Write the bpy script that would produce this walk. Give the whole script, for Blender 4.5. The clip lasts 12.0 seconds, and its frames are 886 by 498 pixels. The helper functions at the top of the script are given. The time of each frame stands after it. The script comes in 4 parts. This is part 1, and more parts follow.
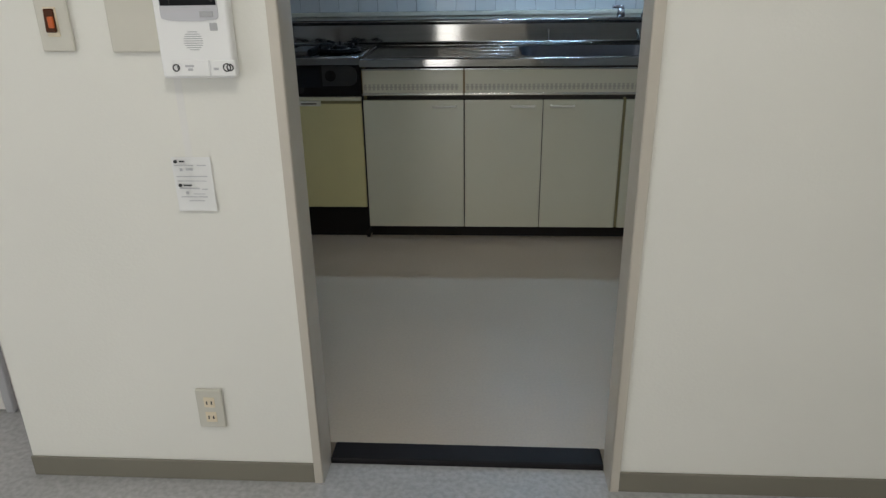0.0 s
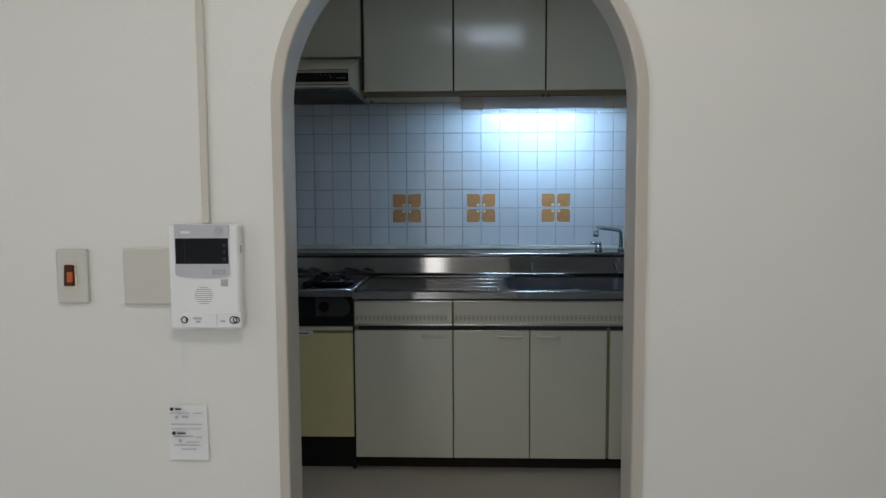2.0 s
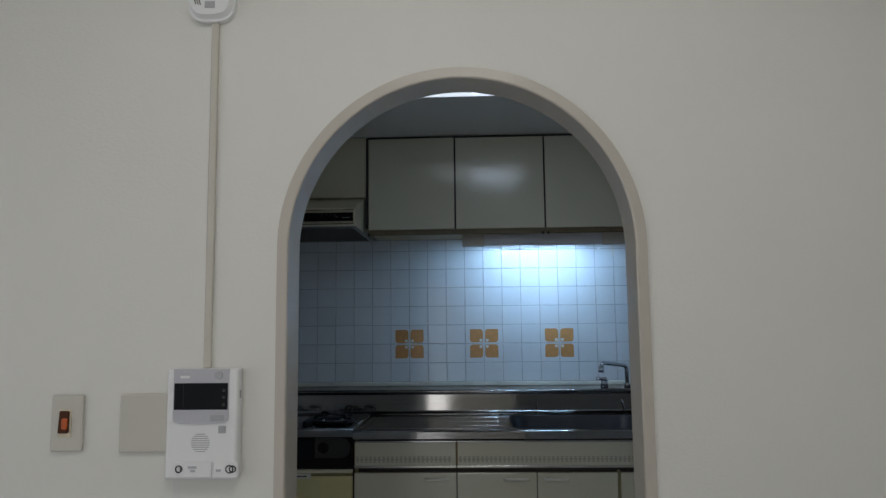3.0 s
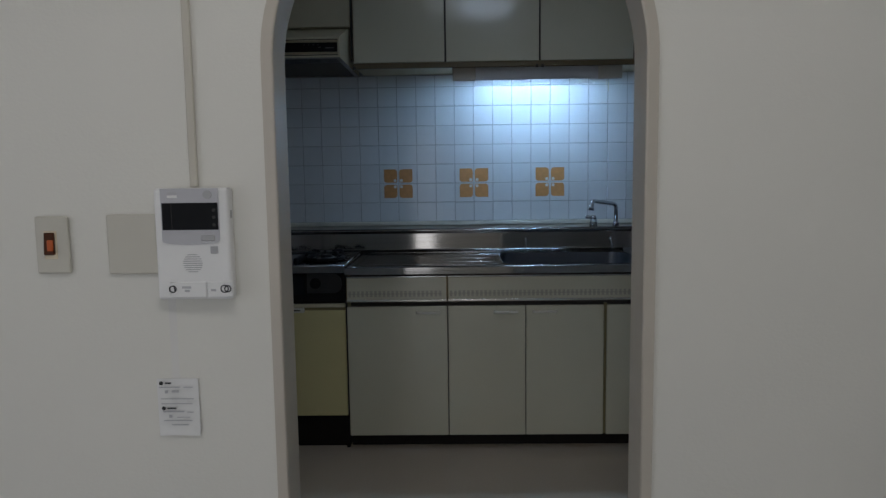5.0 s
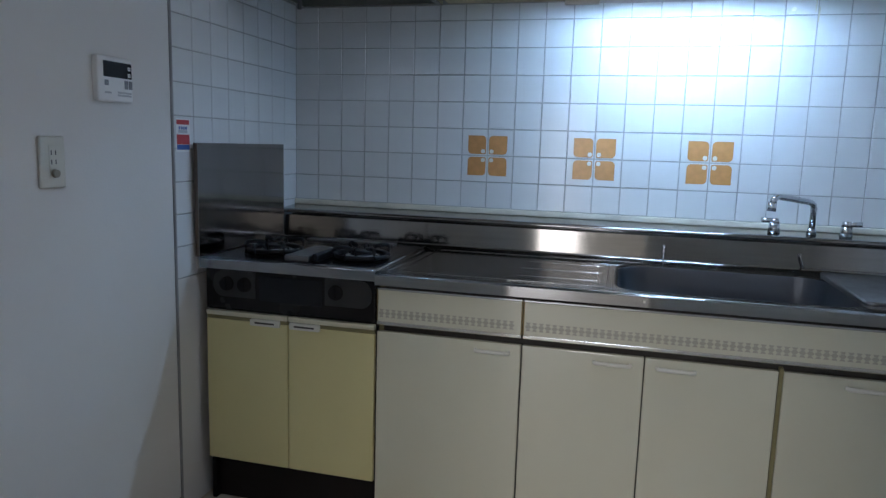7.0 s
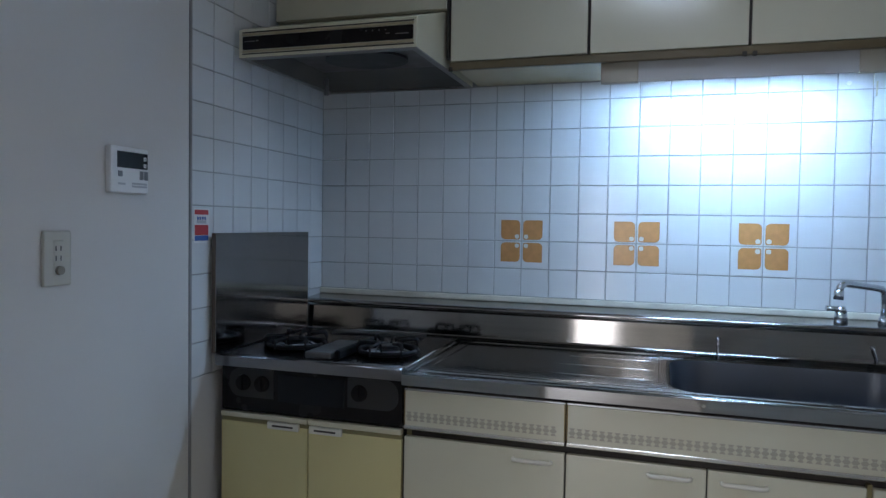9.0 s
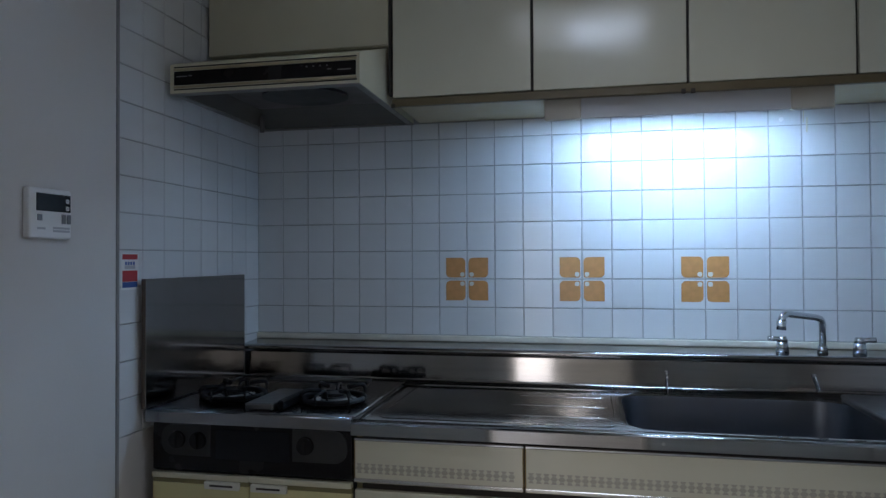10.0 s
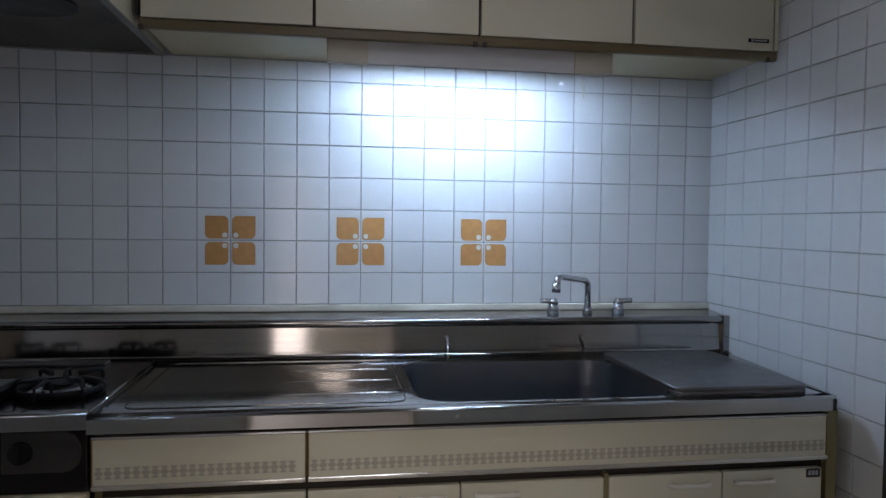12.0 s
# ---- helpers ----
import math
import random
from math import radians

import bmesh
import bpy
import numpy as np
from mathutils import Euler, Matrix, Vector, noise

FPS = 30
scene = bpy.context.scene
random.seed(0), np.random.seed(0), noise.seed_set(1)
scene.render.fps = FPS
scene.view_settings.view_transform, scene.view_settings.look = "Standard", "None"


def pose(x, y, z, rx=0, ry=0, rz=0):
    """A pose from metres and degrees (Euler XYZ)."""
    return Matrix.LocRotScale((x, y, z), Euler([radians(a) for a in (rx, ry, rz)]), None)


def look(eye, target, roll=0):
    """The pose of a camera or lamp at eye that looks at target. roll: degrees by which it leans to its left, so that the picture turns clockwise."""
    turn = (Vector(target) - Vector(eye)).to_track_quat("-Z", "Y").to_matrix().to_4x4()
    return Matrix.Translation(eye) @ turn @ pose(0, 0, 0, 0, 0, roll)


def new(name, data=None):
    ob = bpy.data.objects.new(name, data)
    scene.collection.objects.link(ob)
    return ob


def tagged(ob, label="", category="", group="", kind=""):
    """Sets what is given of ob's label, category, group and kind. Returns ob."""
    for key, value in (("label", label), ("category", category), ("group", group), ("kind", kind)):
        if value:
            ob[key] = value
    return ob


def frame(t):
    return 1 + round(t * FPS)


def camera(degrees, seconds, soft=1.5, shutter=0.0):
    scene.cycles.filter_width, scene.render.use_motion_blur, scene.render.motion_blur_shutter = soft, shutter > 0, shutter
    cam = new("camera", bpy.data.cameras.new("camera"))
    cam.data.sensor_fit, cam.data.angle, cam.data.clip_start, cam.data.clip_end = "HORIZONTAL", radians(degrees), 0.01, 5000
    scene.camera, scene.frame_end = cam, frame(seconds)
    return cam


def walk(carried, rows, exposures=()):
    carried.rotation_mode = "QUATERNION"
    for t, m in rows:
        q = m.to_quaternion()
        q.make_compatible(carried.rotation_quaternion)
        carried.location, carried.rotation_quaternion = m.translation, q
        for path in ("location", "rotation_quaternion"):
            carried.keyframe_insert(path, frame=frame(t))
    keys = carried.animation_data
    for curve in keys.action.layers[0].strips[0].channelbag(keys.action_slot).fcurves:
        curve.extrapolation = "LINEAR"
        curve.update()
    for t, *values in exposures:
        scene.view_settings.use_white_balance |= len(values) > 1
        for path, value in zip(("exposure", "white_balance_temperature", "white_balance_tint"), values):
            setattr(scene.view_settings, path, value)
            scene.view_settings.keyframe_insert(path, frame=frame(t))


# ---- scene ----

cam = camera(65.03, 12.0, soft=1.4, shutter=0.0)
PATH = [
    (0, (1.159, -3.728, 1.175), (1.038, -1.878, 0.425), -0.91),
    (0.5, (1.139, -3.753, 1.191), (1.086, -1.873, 0.509), 0.25),
    (1, (1.131, -3.752, 1.201), (1.075, -1.838, 0.622), 0.21),
    (1.5, (1.140, -3.760, 1.230), (1.075, -1.798, 0.847), 0.34),
    (2, (1.135, -3.751, 1.258), (1.060, -1.759, 1.094), -0.31),
    (2.5, (1.132, -3.744, 1.277), (1.058, -1.746, 1.314), -0.83),
    (2.7, (1.135, -3.754, 1.282), (1.054, -1.759, 1.400), -0.67),
    (4.3, (1.133, -3.740, 1.274), (1.069, -1.767, 1.596), -0.23),
    (4.5, (1.125, -3.727, 1.268), (1.063, -1.744, 1.521), -0.25),
    (4.7, (1.113, -3.712, 1.238), (1.053, -1.715, 1.336), -1.05),
    (5, (1.106, -3.692, 1.215), (1.066, -1.704, 1.002), -0.78),
    (5.2, (1.097, -3.624, 1.198), (1.117, -1.645, 0.913), -0.51),
    (5.5, (1.152, -3.501, 1.182), (1.214, -1.517, 0.937), -0.08),
    (5.8, (1.220, -3.336, 1.190), (1.214, -1.356, 0.910), 1.53),
    (6, (1.244, -3.231, 1.192), (1.171, -1.254, 0.897), 2.51),
    (6.3, (1.260, -3.015, 1.182), (1.074, -1.044, 0.899), 2.62),
    (6.5, (1.287, -2.894, 1.195), (1.031, -0.933, 0.895), 0.71),
    (7, (1.326, -2.634, 1.206), (0.825, -0.721, 0.910), 1.71),
    (7.2, (1.326, -2.569, 1.210), (0.714, -0.688, 0.916), 1.96),
    (8.8, (1.294, -2.482, 1.225), (0.675, -0.585, 1.099), 0.54),
    (9, (1.285, -2.480, 1.230), (0.684, -0.574, 1.156), 0.92),
    (9.5, (1.268, -2.451, 1.241), (0.727, -0.526, 1.233), 0.82),
    (10, (1.219, -2.433, 1.240), (0.812, -0.475, 1.270), -0.28),
    (10.5, (1.203, -2.421, 1.219), (0.928, -0.441, 1.162), 0.57),
    (11, (1.186, -2.360, 1.225), (1.073, -0.365, 1.124), 0.00),
    (11.5, (1.147, -2.258, 1.215), (1.296, -0.265, 1.141), -0.36),
    (12, (1.118, -2.226, 1.230), (1.427, -0.251, 1.157), 0.72),
]
walk(cam, [(t, look(eye, target, roll)) for t, eye, target, roll in PATH],
     exposures=[
         (0.0, -0.31, 6350, 8), (0.5, -0.31, 6350, 8), (1.0, -0.42, 6190, 10), (1.5, -0.53, 6140, 10), (2.0, -0.67, 6140, 10), (2.5, -0.95, 6090, 10),
         (2.8, -1.04, 6090, 10), (4.3, -1.31, 6060, 10), (4.6, -1.31, 6060, 10), (5.0, -1.31, 6040, 11.5),
         (5.2, -1.01, 6060, 11.5), (5.5, -0.78, 6080, 11.5), (6.0, -0.58, 6080, 10.5),
         (6.5, -0.15, 6130, 10.5), (7.0, 0.13, 6110, 13.5), (7.3, 0.2, 6110, 13.5), (8.7, 0.18, 6060, 13.5), (9.0, 0.1, 6010, 13.5), (9.5, -0.13, 6010, 12.5),
         (10.0, -0.31, 6140, 15), (10.5, -0.34, 6350, 15), (11.0, -0.25, 6500, 15), (11.5, -0.26, 6800, 19), (12.0, -0.28, 6910, 21)])

# ---- light ----
world = bpy.data.worlds.new("world")
scene.world = world
world.use_nodes = True
_n = world.node_tree.nodes
_sky = _n.new("ShaderNodeTexSky")
_sky.sky_type, _sky.sun_disc = "NISHITA", False
_sky.sun_elevation, _sky.sun_rotation = radians(38), radians(150)
world.node_tree.links.new(_sky.outputs[0], _n["Background"].inputs[0])
_n["Background"].inputs[1].default_value = 0.12

sun = new("sun", bpy.data.lights.new("sun", "SUN"))
sun.data.energy, sun.data.angle, sun.data.color = 1.0, radians(10), (1.0, 0.95, 0.88)
sun.matrix_world = look((0.0, -12.0, 9.0), (0.0, -4.0, 0.0))

WINDOW_POWER = 23.0
BACK_WINDOW_POWER = 22.0
ROOM_LAMP = 20.0
TUBE = 146.0
CEILING_LAMP = 9.5
window_light = new("window_light", bpy.data.lights.new("window_light", "AREA"))
window_light.data.shape, window_light.data.size, window_light.data.size_y = "RECTANGLE", 1.75, 1.85
window_light.data.energy, window_light.data.color = WINDOW_POWER, (1.0, 0.985, 0.94)
window_light.matrix_world = look((-1.625, -4.3, 1.0), (2.0, -4.3, 1.0))

back_light = new("back_window_light", bpy.data.lights.new("back_window_light", "AREA"))
back_light.data.shape, back_light.data.size, back_light.data.size_y = "RECTANGLE", 0.93, 1.85
back_light.data.energy, back_light.data.color = BACK_WINDOW_POWER, (1.0, 0.97, 0.92)
back_light.matrix_world = look((0.325, -6.24, 1.0), (0.325, -2.0, 1.0))

# ---- materials ----
def mat(name, color, rough=0.5, metal=0.0, vary=0.06, grain=0.0, bump=0.0, bump_scale=300.0, stain=0.0, stain_scale=3.0,
        stretch=(1, 1, 1), random_tint=0.0, coat=0.0, spec=0.5):
    m = bpy.data.materials.new(name)
    m.use_nodes = True
    nt = m.node_tree
    p = nt.nodes["Principled BSDF"]
    p.inputs["Roughness"].default_value = rough
    p.inputs["Metallic"].default_value = metal
    p.inputs["Coat Weight"].default_value = coat
    p.inputs["Specular IOR Level"].default_value = spec
    tc = nt.nodes.new("ShaderNodeTexCoord")
    mp = nt.nodes.new("ShaderNodeMapping")
    mp.inputs["Scale"].default_value = stretch
    nt.links.new(tc.outputs["Object"], mp.inputs["Vector"])

    def noise_tex(scale, detail=4.0):
        t = nt.nodes.new("ShaderNodeTexNoise")
        t.inputs["Scale"].default_value, t.inputs["Detail"].default_value = scale, detail
        nt.links.new(mp.outputs[0], t.inputs["Vector"])
        return t

    def scaled(value, socket, lo, hi):
        r = nt.nodes.new("ShaderNodeMapRange")
        r.inputs["From Min"].default_value, r.inputs["From Max"].default_value = 0.3, 0.7
        r.inputs["To Min"].default_value, r.inputs["To Max"].default_value = lo, hi
        nt.links.new(socket, r.inputs["Value"])
        return r.outputs[0]

    factor = scaled(1, noise_tex(stain_scale, 5.0).outputs[0], 1 - max(vary, stain), 1 + vary * 0.4)
    if grain:
        g = nt.nodes.new("ShaderNodeMath")
        g.operation = "MULTIPLY"
        nt.links.new(factor, g.inputs[0])
        nt.links.new(scaled(1, noise_tex(bump_scale * 0.6, 3.0).outputs[0], 1 - grain, 1 + grain), g.inputs[1])
        factor = g.outputs[0]
    if random_tint:
        oi = nt.nodes.new("ShaderNodeObjectInfo")
        r = nt.nodes.new("ShaderNodeMapRange")
        r.inputs["To Min"].default_value, r.inputs["To Max"].default_value = 1 - random_tint, 1 + random_tint
        nt.links.new(oi.outputs["Random"], r.inputs["Value"])
        g = nt.nodes.new("ShaderNodeMath")
        g.operation = "MULTIPLY"
        nt.links.new(factor, g.inputs[0]), nt.links.new(r.outputs[0], g.inputs[1])
        factor = g.outputs[0]
    mul = nt.nodes.new("ShaderNodeVectorMath")
    mul.operation = "SCALE"
    mul.inputs[0].default_value = color
    nt.links.new(factor, mul.inputs["Scale"])
    nt.links.new(mul.outputs[0], p.inputs["Base Color"])
    nt.links.new(scaled(1, noise_tex(stain_scale * 4, 3.0).outputs[0], max(0.02, rough * 0.85), min(1, rough * 1.15)), p.inputs["Roughness"])
    if bump:
        b = nt.nodes.new("ShaderNodeBump")
        b.inputs["Strength"].default_value, b.inputs["Distance"].default_value = bump, 0.002
        nt.links.new(noise_tex(bump_scale, 2.0).outputs[0], b.inputs["Height"])
        nt.links.new(b.outputs[0], p.inputs["Normal"])
    return m


def glow(name, color, strength):
    m = bpy.data.materials.new(name)
    m.use_nodes = True
    p = m.node_tree.nodes["Principled BSDF"]
    p.inputs["Base Color"].default_value = (0.8, 0.8, 0.8, 1)
    p.inputs["Emission Color"].default_value = (*color, 1)
    p.inputs["Emission Strength"].default_value = strength
    return m


WALLPAPER = mat("wallpaper", (0.775, 0.765, 0.72), 0.75, vary=0.045, bump=0.22, bump_scale=160, stain_scale=1.2, stretch=(0.7, 0.7, 1))
KITCHEN_PAINT = mat("kitchen_paint", (0.715, 0.69, 0.67), 0.6, vary=0.04, bump=0.15, bump_scale=140, stain_scale=1.5)
CEILING = mat("ceiling_board", (0.74, 0.73, 0.70), 0.8, vary=0.03, bump=0.2, bump_scale=90)
CASING = mat("casing_paint", (0.53, 0.49, 0.43), 0.36, vary=0.04, stain_scale=4, bump=0.04, bump_scale=60)
BASEBOARD = mat("baseboard_vinyl", (0.20, 0.185, 0.15), 0.5, vary=0.06)
LIVING_VINYL = mat("living_vinyl", (0.42, 0.42, 0.43), 0.45, vary=0.06, grain=0.16, bump=0.12, bump_scale=120, stain_scale=3)
KITCHEN_VINYL = mat("kitchen_vinyl", (0.54, 0.46, 0.372), 0.42, vary=0.07, grain=0.04, bump=0.08, bump_scale=220, stain=0.09, stain_scale=2.2)
NOSING = mat("black_nosing", (0.014, 0.013, 0.015), 0.5, vary=0.2, spec=0.15)
TILE = mat("white_tile", (0.74, 0.75, 0.76), 0.15, vary=0.03, random_tint=0.03, stain_scale=8, bump=0.03, bump_scale=25, spec=0.5)
GROUT = mat("grey_grout", (0.475, 0.475, 0.48), 0.85, vary=0.25, stain_scale=6)
ORANGE = mat("orange_glaze", (0.60, 0.285, 0.10), 0.2, vary=0.14, stain_scale=40)
CREAM_GLAZE = mat("cream_glaze", (0.78, 0.76, 0.70), 0.2)
STEEL = mat("stainless_steel", (0.40, 0.392, 0.385), 0.075, 1.0, vary=0.10, grain=0.05, stain_scale=2.5, bump=0.012, bump_scale=120, stretch=(0.06, 1, 1))
STEEL_TOP = mat("scoured_steel", (0.49, 0.485, 0.48), 0.105, 1.0, vary=0.10, grain=0.05, stain_scale=2.0, bump=0.03, bump_scale=120, stretch=(0.06, 1, 1))
STEEL_WORN = mat("worn_steel", (0.21, 0.205, 0.205), 0.33, 1.0, vary=0.12, stain_scale=7, bump=0.05, bump_scale=30)
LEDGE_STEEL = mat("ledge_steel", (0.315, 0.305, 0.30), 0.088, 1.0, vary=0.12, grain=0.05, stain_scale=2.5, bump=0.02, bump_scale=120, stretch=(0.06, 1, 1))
SHIELD_STEEL = mat("dull_shield_steel", (0.36, 0.355, 0.36), 0.10, 1.0, vary=0.12, stain_scale=3, bump=0.02, bump_scale=60)
BRASS = mat("brass_edge", (0.27, 0.20, 0.09), 0.3, 0.8, vary=0.1)
PANEL_GREY = mat("pale_lilac_plastic", (0.52, 0.52, 0.56), 0.4, vary=0.03)
TILE_TRIM = mat("grey_tile_trim", (0.30, 0.295, 0.30), 0.5, vary=0.25, stain_scale=5)
# dull steel, its colour darkened to stand in for the dark it reflects
SHADED_BOWL_STEEL = mat("dull_bowl_steel", (0.15, 0.16, 0.185), 0.36, 1.0, vary=0.05, stain_scale=2.0)
HOOD_RIM = mat("grey_hood_rim", (0.30, 0.285, 0.26), 0.35, 0.7, vary=0.2, stain_scale=6)
HOOD_PAN = mat("greasy_hood_metal", (0.15, 0.135, 0.118), 0.42, 0.6, vary=0.25, stain_scale=5)
CHROME = mat("chrome", (0.58, 0.59, 0.61), 0.17, 1.0, vary=0.05)
CAULK = mat("white_caulk", (0.74, 0.71, 0.61), 0.5, vary=0.2, stain_scale=10)
DOOR_WHITE = mat("off_white_laminate", (0.69, 0.665, 0.53), 0.17, vary=0.035, stain_scale=2, bump=0.012, bump_scale=40, spec=0.85)
DOOR_YELLOW = mat("yellow_laminate", (0.72, 0.645, 0.335), 0.35, vary=0.05, stain_scale=2.5)
CREAM = mat("cream_enamel", (0.68, 0.635, 0.48), 0.38, vary=0.07, stain_scale=3)
YELLOWED = mat("yellowed_board", (0.47, 0.395, 0.25), 0.45, vary=0.12, stain_scale=3)
RAIL_BROWN = mat("brown_rail", (0.15, 0.115, 0.06), 0.45, vary=0.15)
HANDLE = mat("pale_handle_plastic", (0.76, 0.735, 0.66), 0.45, vary=0.04)
STEEL_STOVE = mat("dark_stove_steel", (0.27, 0.265, 0.27), 0.2, 1.0, vary=0.14, grain=0.04, stain_scale=3.0, bump=0.02, bump_scale=120, stretch=(0.1, 1, 1))
RAIL = mat("pale_aluminium", (0.72, 0.70, 0.65), 0.2, 0.85, vary=0.05)
OLIVE = mat("olive_trim", (0.25, 0.215, 0.10), 0.45, vary=0.1)
PATTERN = mat("grey_print", (0.43, 0.40, 0.325), 0.4)
DARK_GAP = mat("dark_brown_gap", (0.035, 0.028, 0.022), 0.6, vary=0.1)
KICK = mat("black_kick", (0.016, 0.013, 0.012), 0.5, vary=0.15, spec=0.2)
BLACK_ENAMEL = mat("black_enamel", (0.010, 0.008, 0.008), 0.25, vary=0.2, spec=0.25)
BLACK_IRON = mat("black_cast_iron", (0.006, 0.006, 0.0075), 0.42, vary=0.3, bump=0.1, bump_scale=200, spec=0.18)
DARK_GREY = mat("dark_grey_plastic", (0.035, 0.034, 0.034), 0.4, vary=0.1, spec=0.3)
DARK_MARK = mat("faded_print", (0.16, 0.15, 0.14), 0.5)
GREY_PLASTIC = mat("grey_plastic", (0.42, 0.42, 0.44), 0.4, vary=0.04)
WHITE_PLASTIC = mat("white_plastic", (0.84, 0.84, 0.845), 0.35, vary=0.02)
IVORY_PLASTIC = mat("ivory_plastic", (0.60, 0.58, 0.515), 0.4, vary=0.04)
CREAM_PLASTIC = mat("cream_plastic", (0.75, 0.66, 0.50), 0.4)
DARK_BUTTON = mat("slate_button", (0.20, 0.205, 0.23), 0.45)
TERMINAL = mat("brown_grey_terminal", (0.27, 0.25, 0.20), 0.4)
SCREEN = mat("screen_glass", (0.012, 0.013, 0.016), 0.12, spec=0.2)
AMBER = mat("amber_rocker", (0.07, 0.022, 0.008), 0.45, vary=0.15, spec=0.2)
AMBER_WINDOW = glow("lit_amber_window", (1.0, 0.17, 0.01), 0.24)
AMBER_WINDOW.node_tree.nodes["Principled BSDF"].inputs["Base Color"].default_value = (0.20, 0.045, 0.01, 1)
PAPER = mat("white_paper", (0.80, 0.80, 0.80), 0.7, vary=0.03)
INK = mat("grey_ink", (0.50, 0.50, 0.53), 0.7)
INK_DARK = mat("dark_ink", (0.03, 0.03, 0.035), 0.7)
RED = mat("red_print", (0.48, 0.035, 0.04), 0.4)
BLUE = mat("blue_print", (0.03, 0.10, 0.36), 0.4)
BRONZE_TRIM = mat("bronze_trim", (0.10, 0.07, 0.05), 0.4, vary=0.1)
LAMP_TUBE = glow("lit_tube", (0.45, 0.71, 1.0), TUBE)
LAMP_PANEL = glow("lit_acrylic", (0.86, 0.93, 1.0), 1.9)
LAMP_CORE = glow("lit_ceiling_tubes", (0.72, 0.84, 1.0), CEILING_LAMP)
ROOM_DIFFUSER = glow("lit_room_diffuser", (1.0, 0.95, 0.86), ROOM_LAMP)
SHADE = mat("pale_lamp_shade", (0.50, 0.51, 0.53), 0.45, vary=0.05)
NEON = mat("tan_lamp_body", (0.46, 0.43, 0.36), 0.45, vary=0.05)
GLASS = bpy.data.materials.new("window_glass")
GLASS.use_nodes = True
GLASS.node_tree.nodes["Principled BSDF"].inputs["Transmission Weight"].default_value = 1.0
GLASS.node_tree.nodes["Principled BSDF"].inputs["Roughness"].default_value = 0.0

# ---- building helpers ----
ORIGIN = {}


def add_box(bm, x0, x1, y0, y1, z0, z1, bevel=0.0, seg=1):
    vs = [bm.verts.new((x, y, z)) for x in (x0, x1) for y in (y0, y1) for z in (z0, z1)]
    fs = [bm.faces.new([vs[i] for i in q]) for q in ((0, 1, 3, 2), (4, 6, 7, 5), (0, 4, 5, 1), (2, 3, 7, 6), (0, 2, 6, 4), (1, 5, 7, 3))]
    if bevel:
        es = list({e for f in fs for e in f.edges})
        bmesh.ops.bevel(bm, geom=es, offset=bevel, segments=seg, profile=0.5, affect="EDGES")
    return bm


def box(x0, x1, y0, y1, z0, z1, bevel=0.0, seg=1):
    return add_box(bmesh.new(), min(x0, x1), max(x0, x1), min(y0, y1), max(y0, y1), min(z0, z1), max(z0, z1), bevel, seg)


def add_cyl(bm, a, b, r0, r1=None, n=20, caps=True):
    a, b = Vector(a), Vector(b)
    r1 = r0 if r1 is None else r1
    q = (b - a).to_track_quat("Z", "Y").to_matrix()
    rings = []
    for c, r in ((a, r0), (b, r1)):
        rings.append([bm.verts.new(c + q @ Vector((r * math.cos(2 * math.pi * i / n), r * math.sin(2 * math.pi * i / n), 0))) for i in range(n)])
    for i in range(n):
        f = bm.faces.new((rings[0][i], rings[0][(i + 1) % n], rings[1][(i + 1) % n], rings[1][i]))
        f.smooth = True
    if caps:
        bm.faces.new(rings[0][::-1]), bm.faces.new(rings[1])
    return bm


def cyl(a, b, r0, r1=None, n=20):
    return add_cyl(bmesh.new(), a, b, r0, r1, n)


def add_tube(bm, pts, r, n=12):
    """A round bar along a line of points."""
    pts = [Vector(p) for p in pts]
    rings = []
    for i, p in enumerate(pts):
        d = (pts[min(i + 1, len(pts) - 1)] - pts[max(i - 1, 0)]).normalized()
        side = d.cross(Vector((0, 0, 1)))
        if side.length < 0.05:
            side = d.cross(Vector((0, 1, 0)))
        side.normalize()
        up = side.cross(d)
        rings.append([bm.verts.new(p + r * (math.cos(2 * math.pi * k / n) * side + math.sin(2 * math.pi * k / n) * up)) for k in range(n)])
    for a, b in zip(rings, rings[1:]):
        for k in range(n):
            f = bm.faces.new((a[k], a[(k + 1) % n], b[(k + 1) % n], b[k]))
            f.smooth = True
    bm.faces.new(rings[0][::-1]), bm.faces.new(rings[-1])
    return bm


def rounded(w, h, r, n=5):
    """Corners of a rounded rectangle round the origin."""
    out = []
    for cx, cy, a0 in ((w / 2 - r, h / 2 - r, 0), (-w / 2 + r, h / 2 - r, 90), (-w / 2 + r, -h / 2 + r, 180), (w / 2 - r, -h / 2 + r, 270)):
        for k in range(n + 1):
            a = radians(a0 + 90 * k / n)
            out.append((cx + r * math.cos(a), cy + r * math.sin(a)))
    return out


def add_slab(bm, outline, place, depth, shrink=0.0):
    """A flat outline pushed out by depth; place(u, v, w) gives the point."""
    base = [bm.verts.new(place(u, v, 0)) for u, v in outline]
    top = [bm.verts.new(place(u * (1 - shrink), v * (1 - shrink), depth)) for u, v in outline]
    n = len(outline)
    for i in range(n):
        bm.faces.new((base[i], base[(i + 1) % n], top[(i + 1) % n], top[i]))
    bm.faces.new(top), bm.faces.new(base[::-1])
    return bm


def slab(outline, place, depth, shrink=0.0):
    bm = add_slab(bmesh.new(), outline, place, depth, shrink)
    bmesh.ops.recalc_face_normals(bm, faces=bm.faces)
    return bm


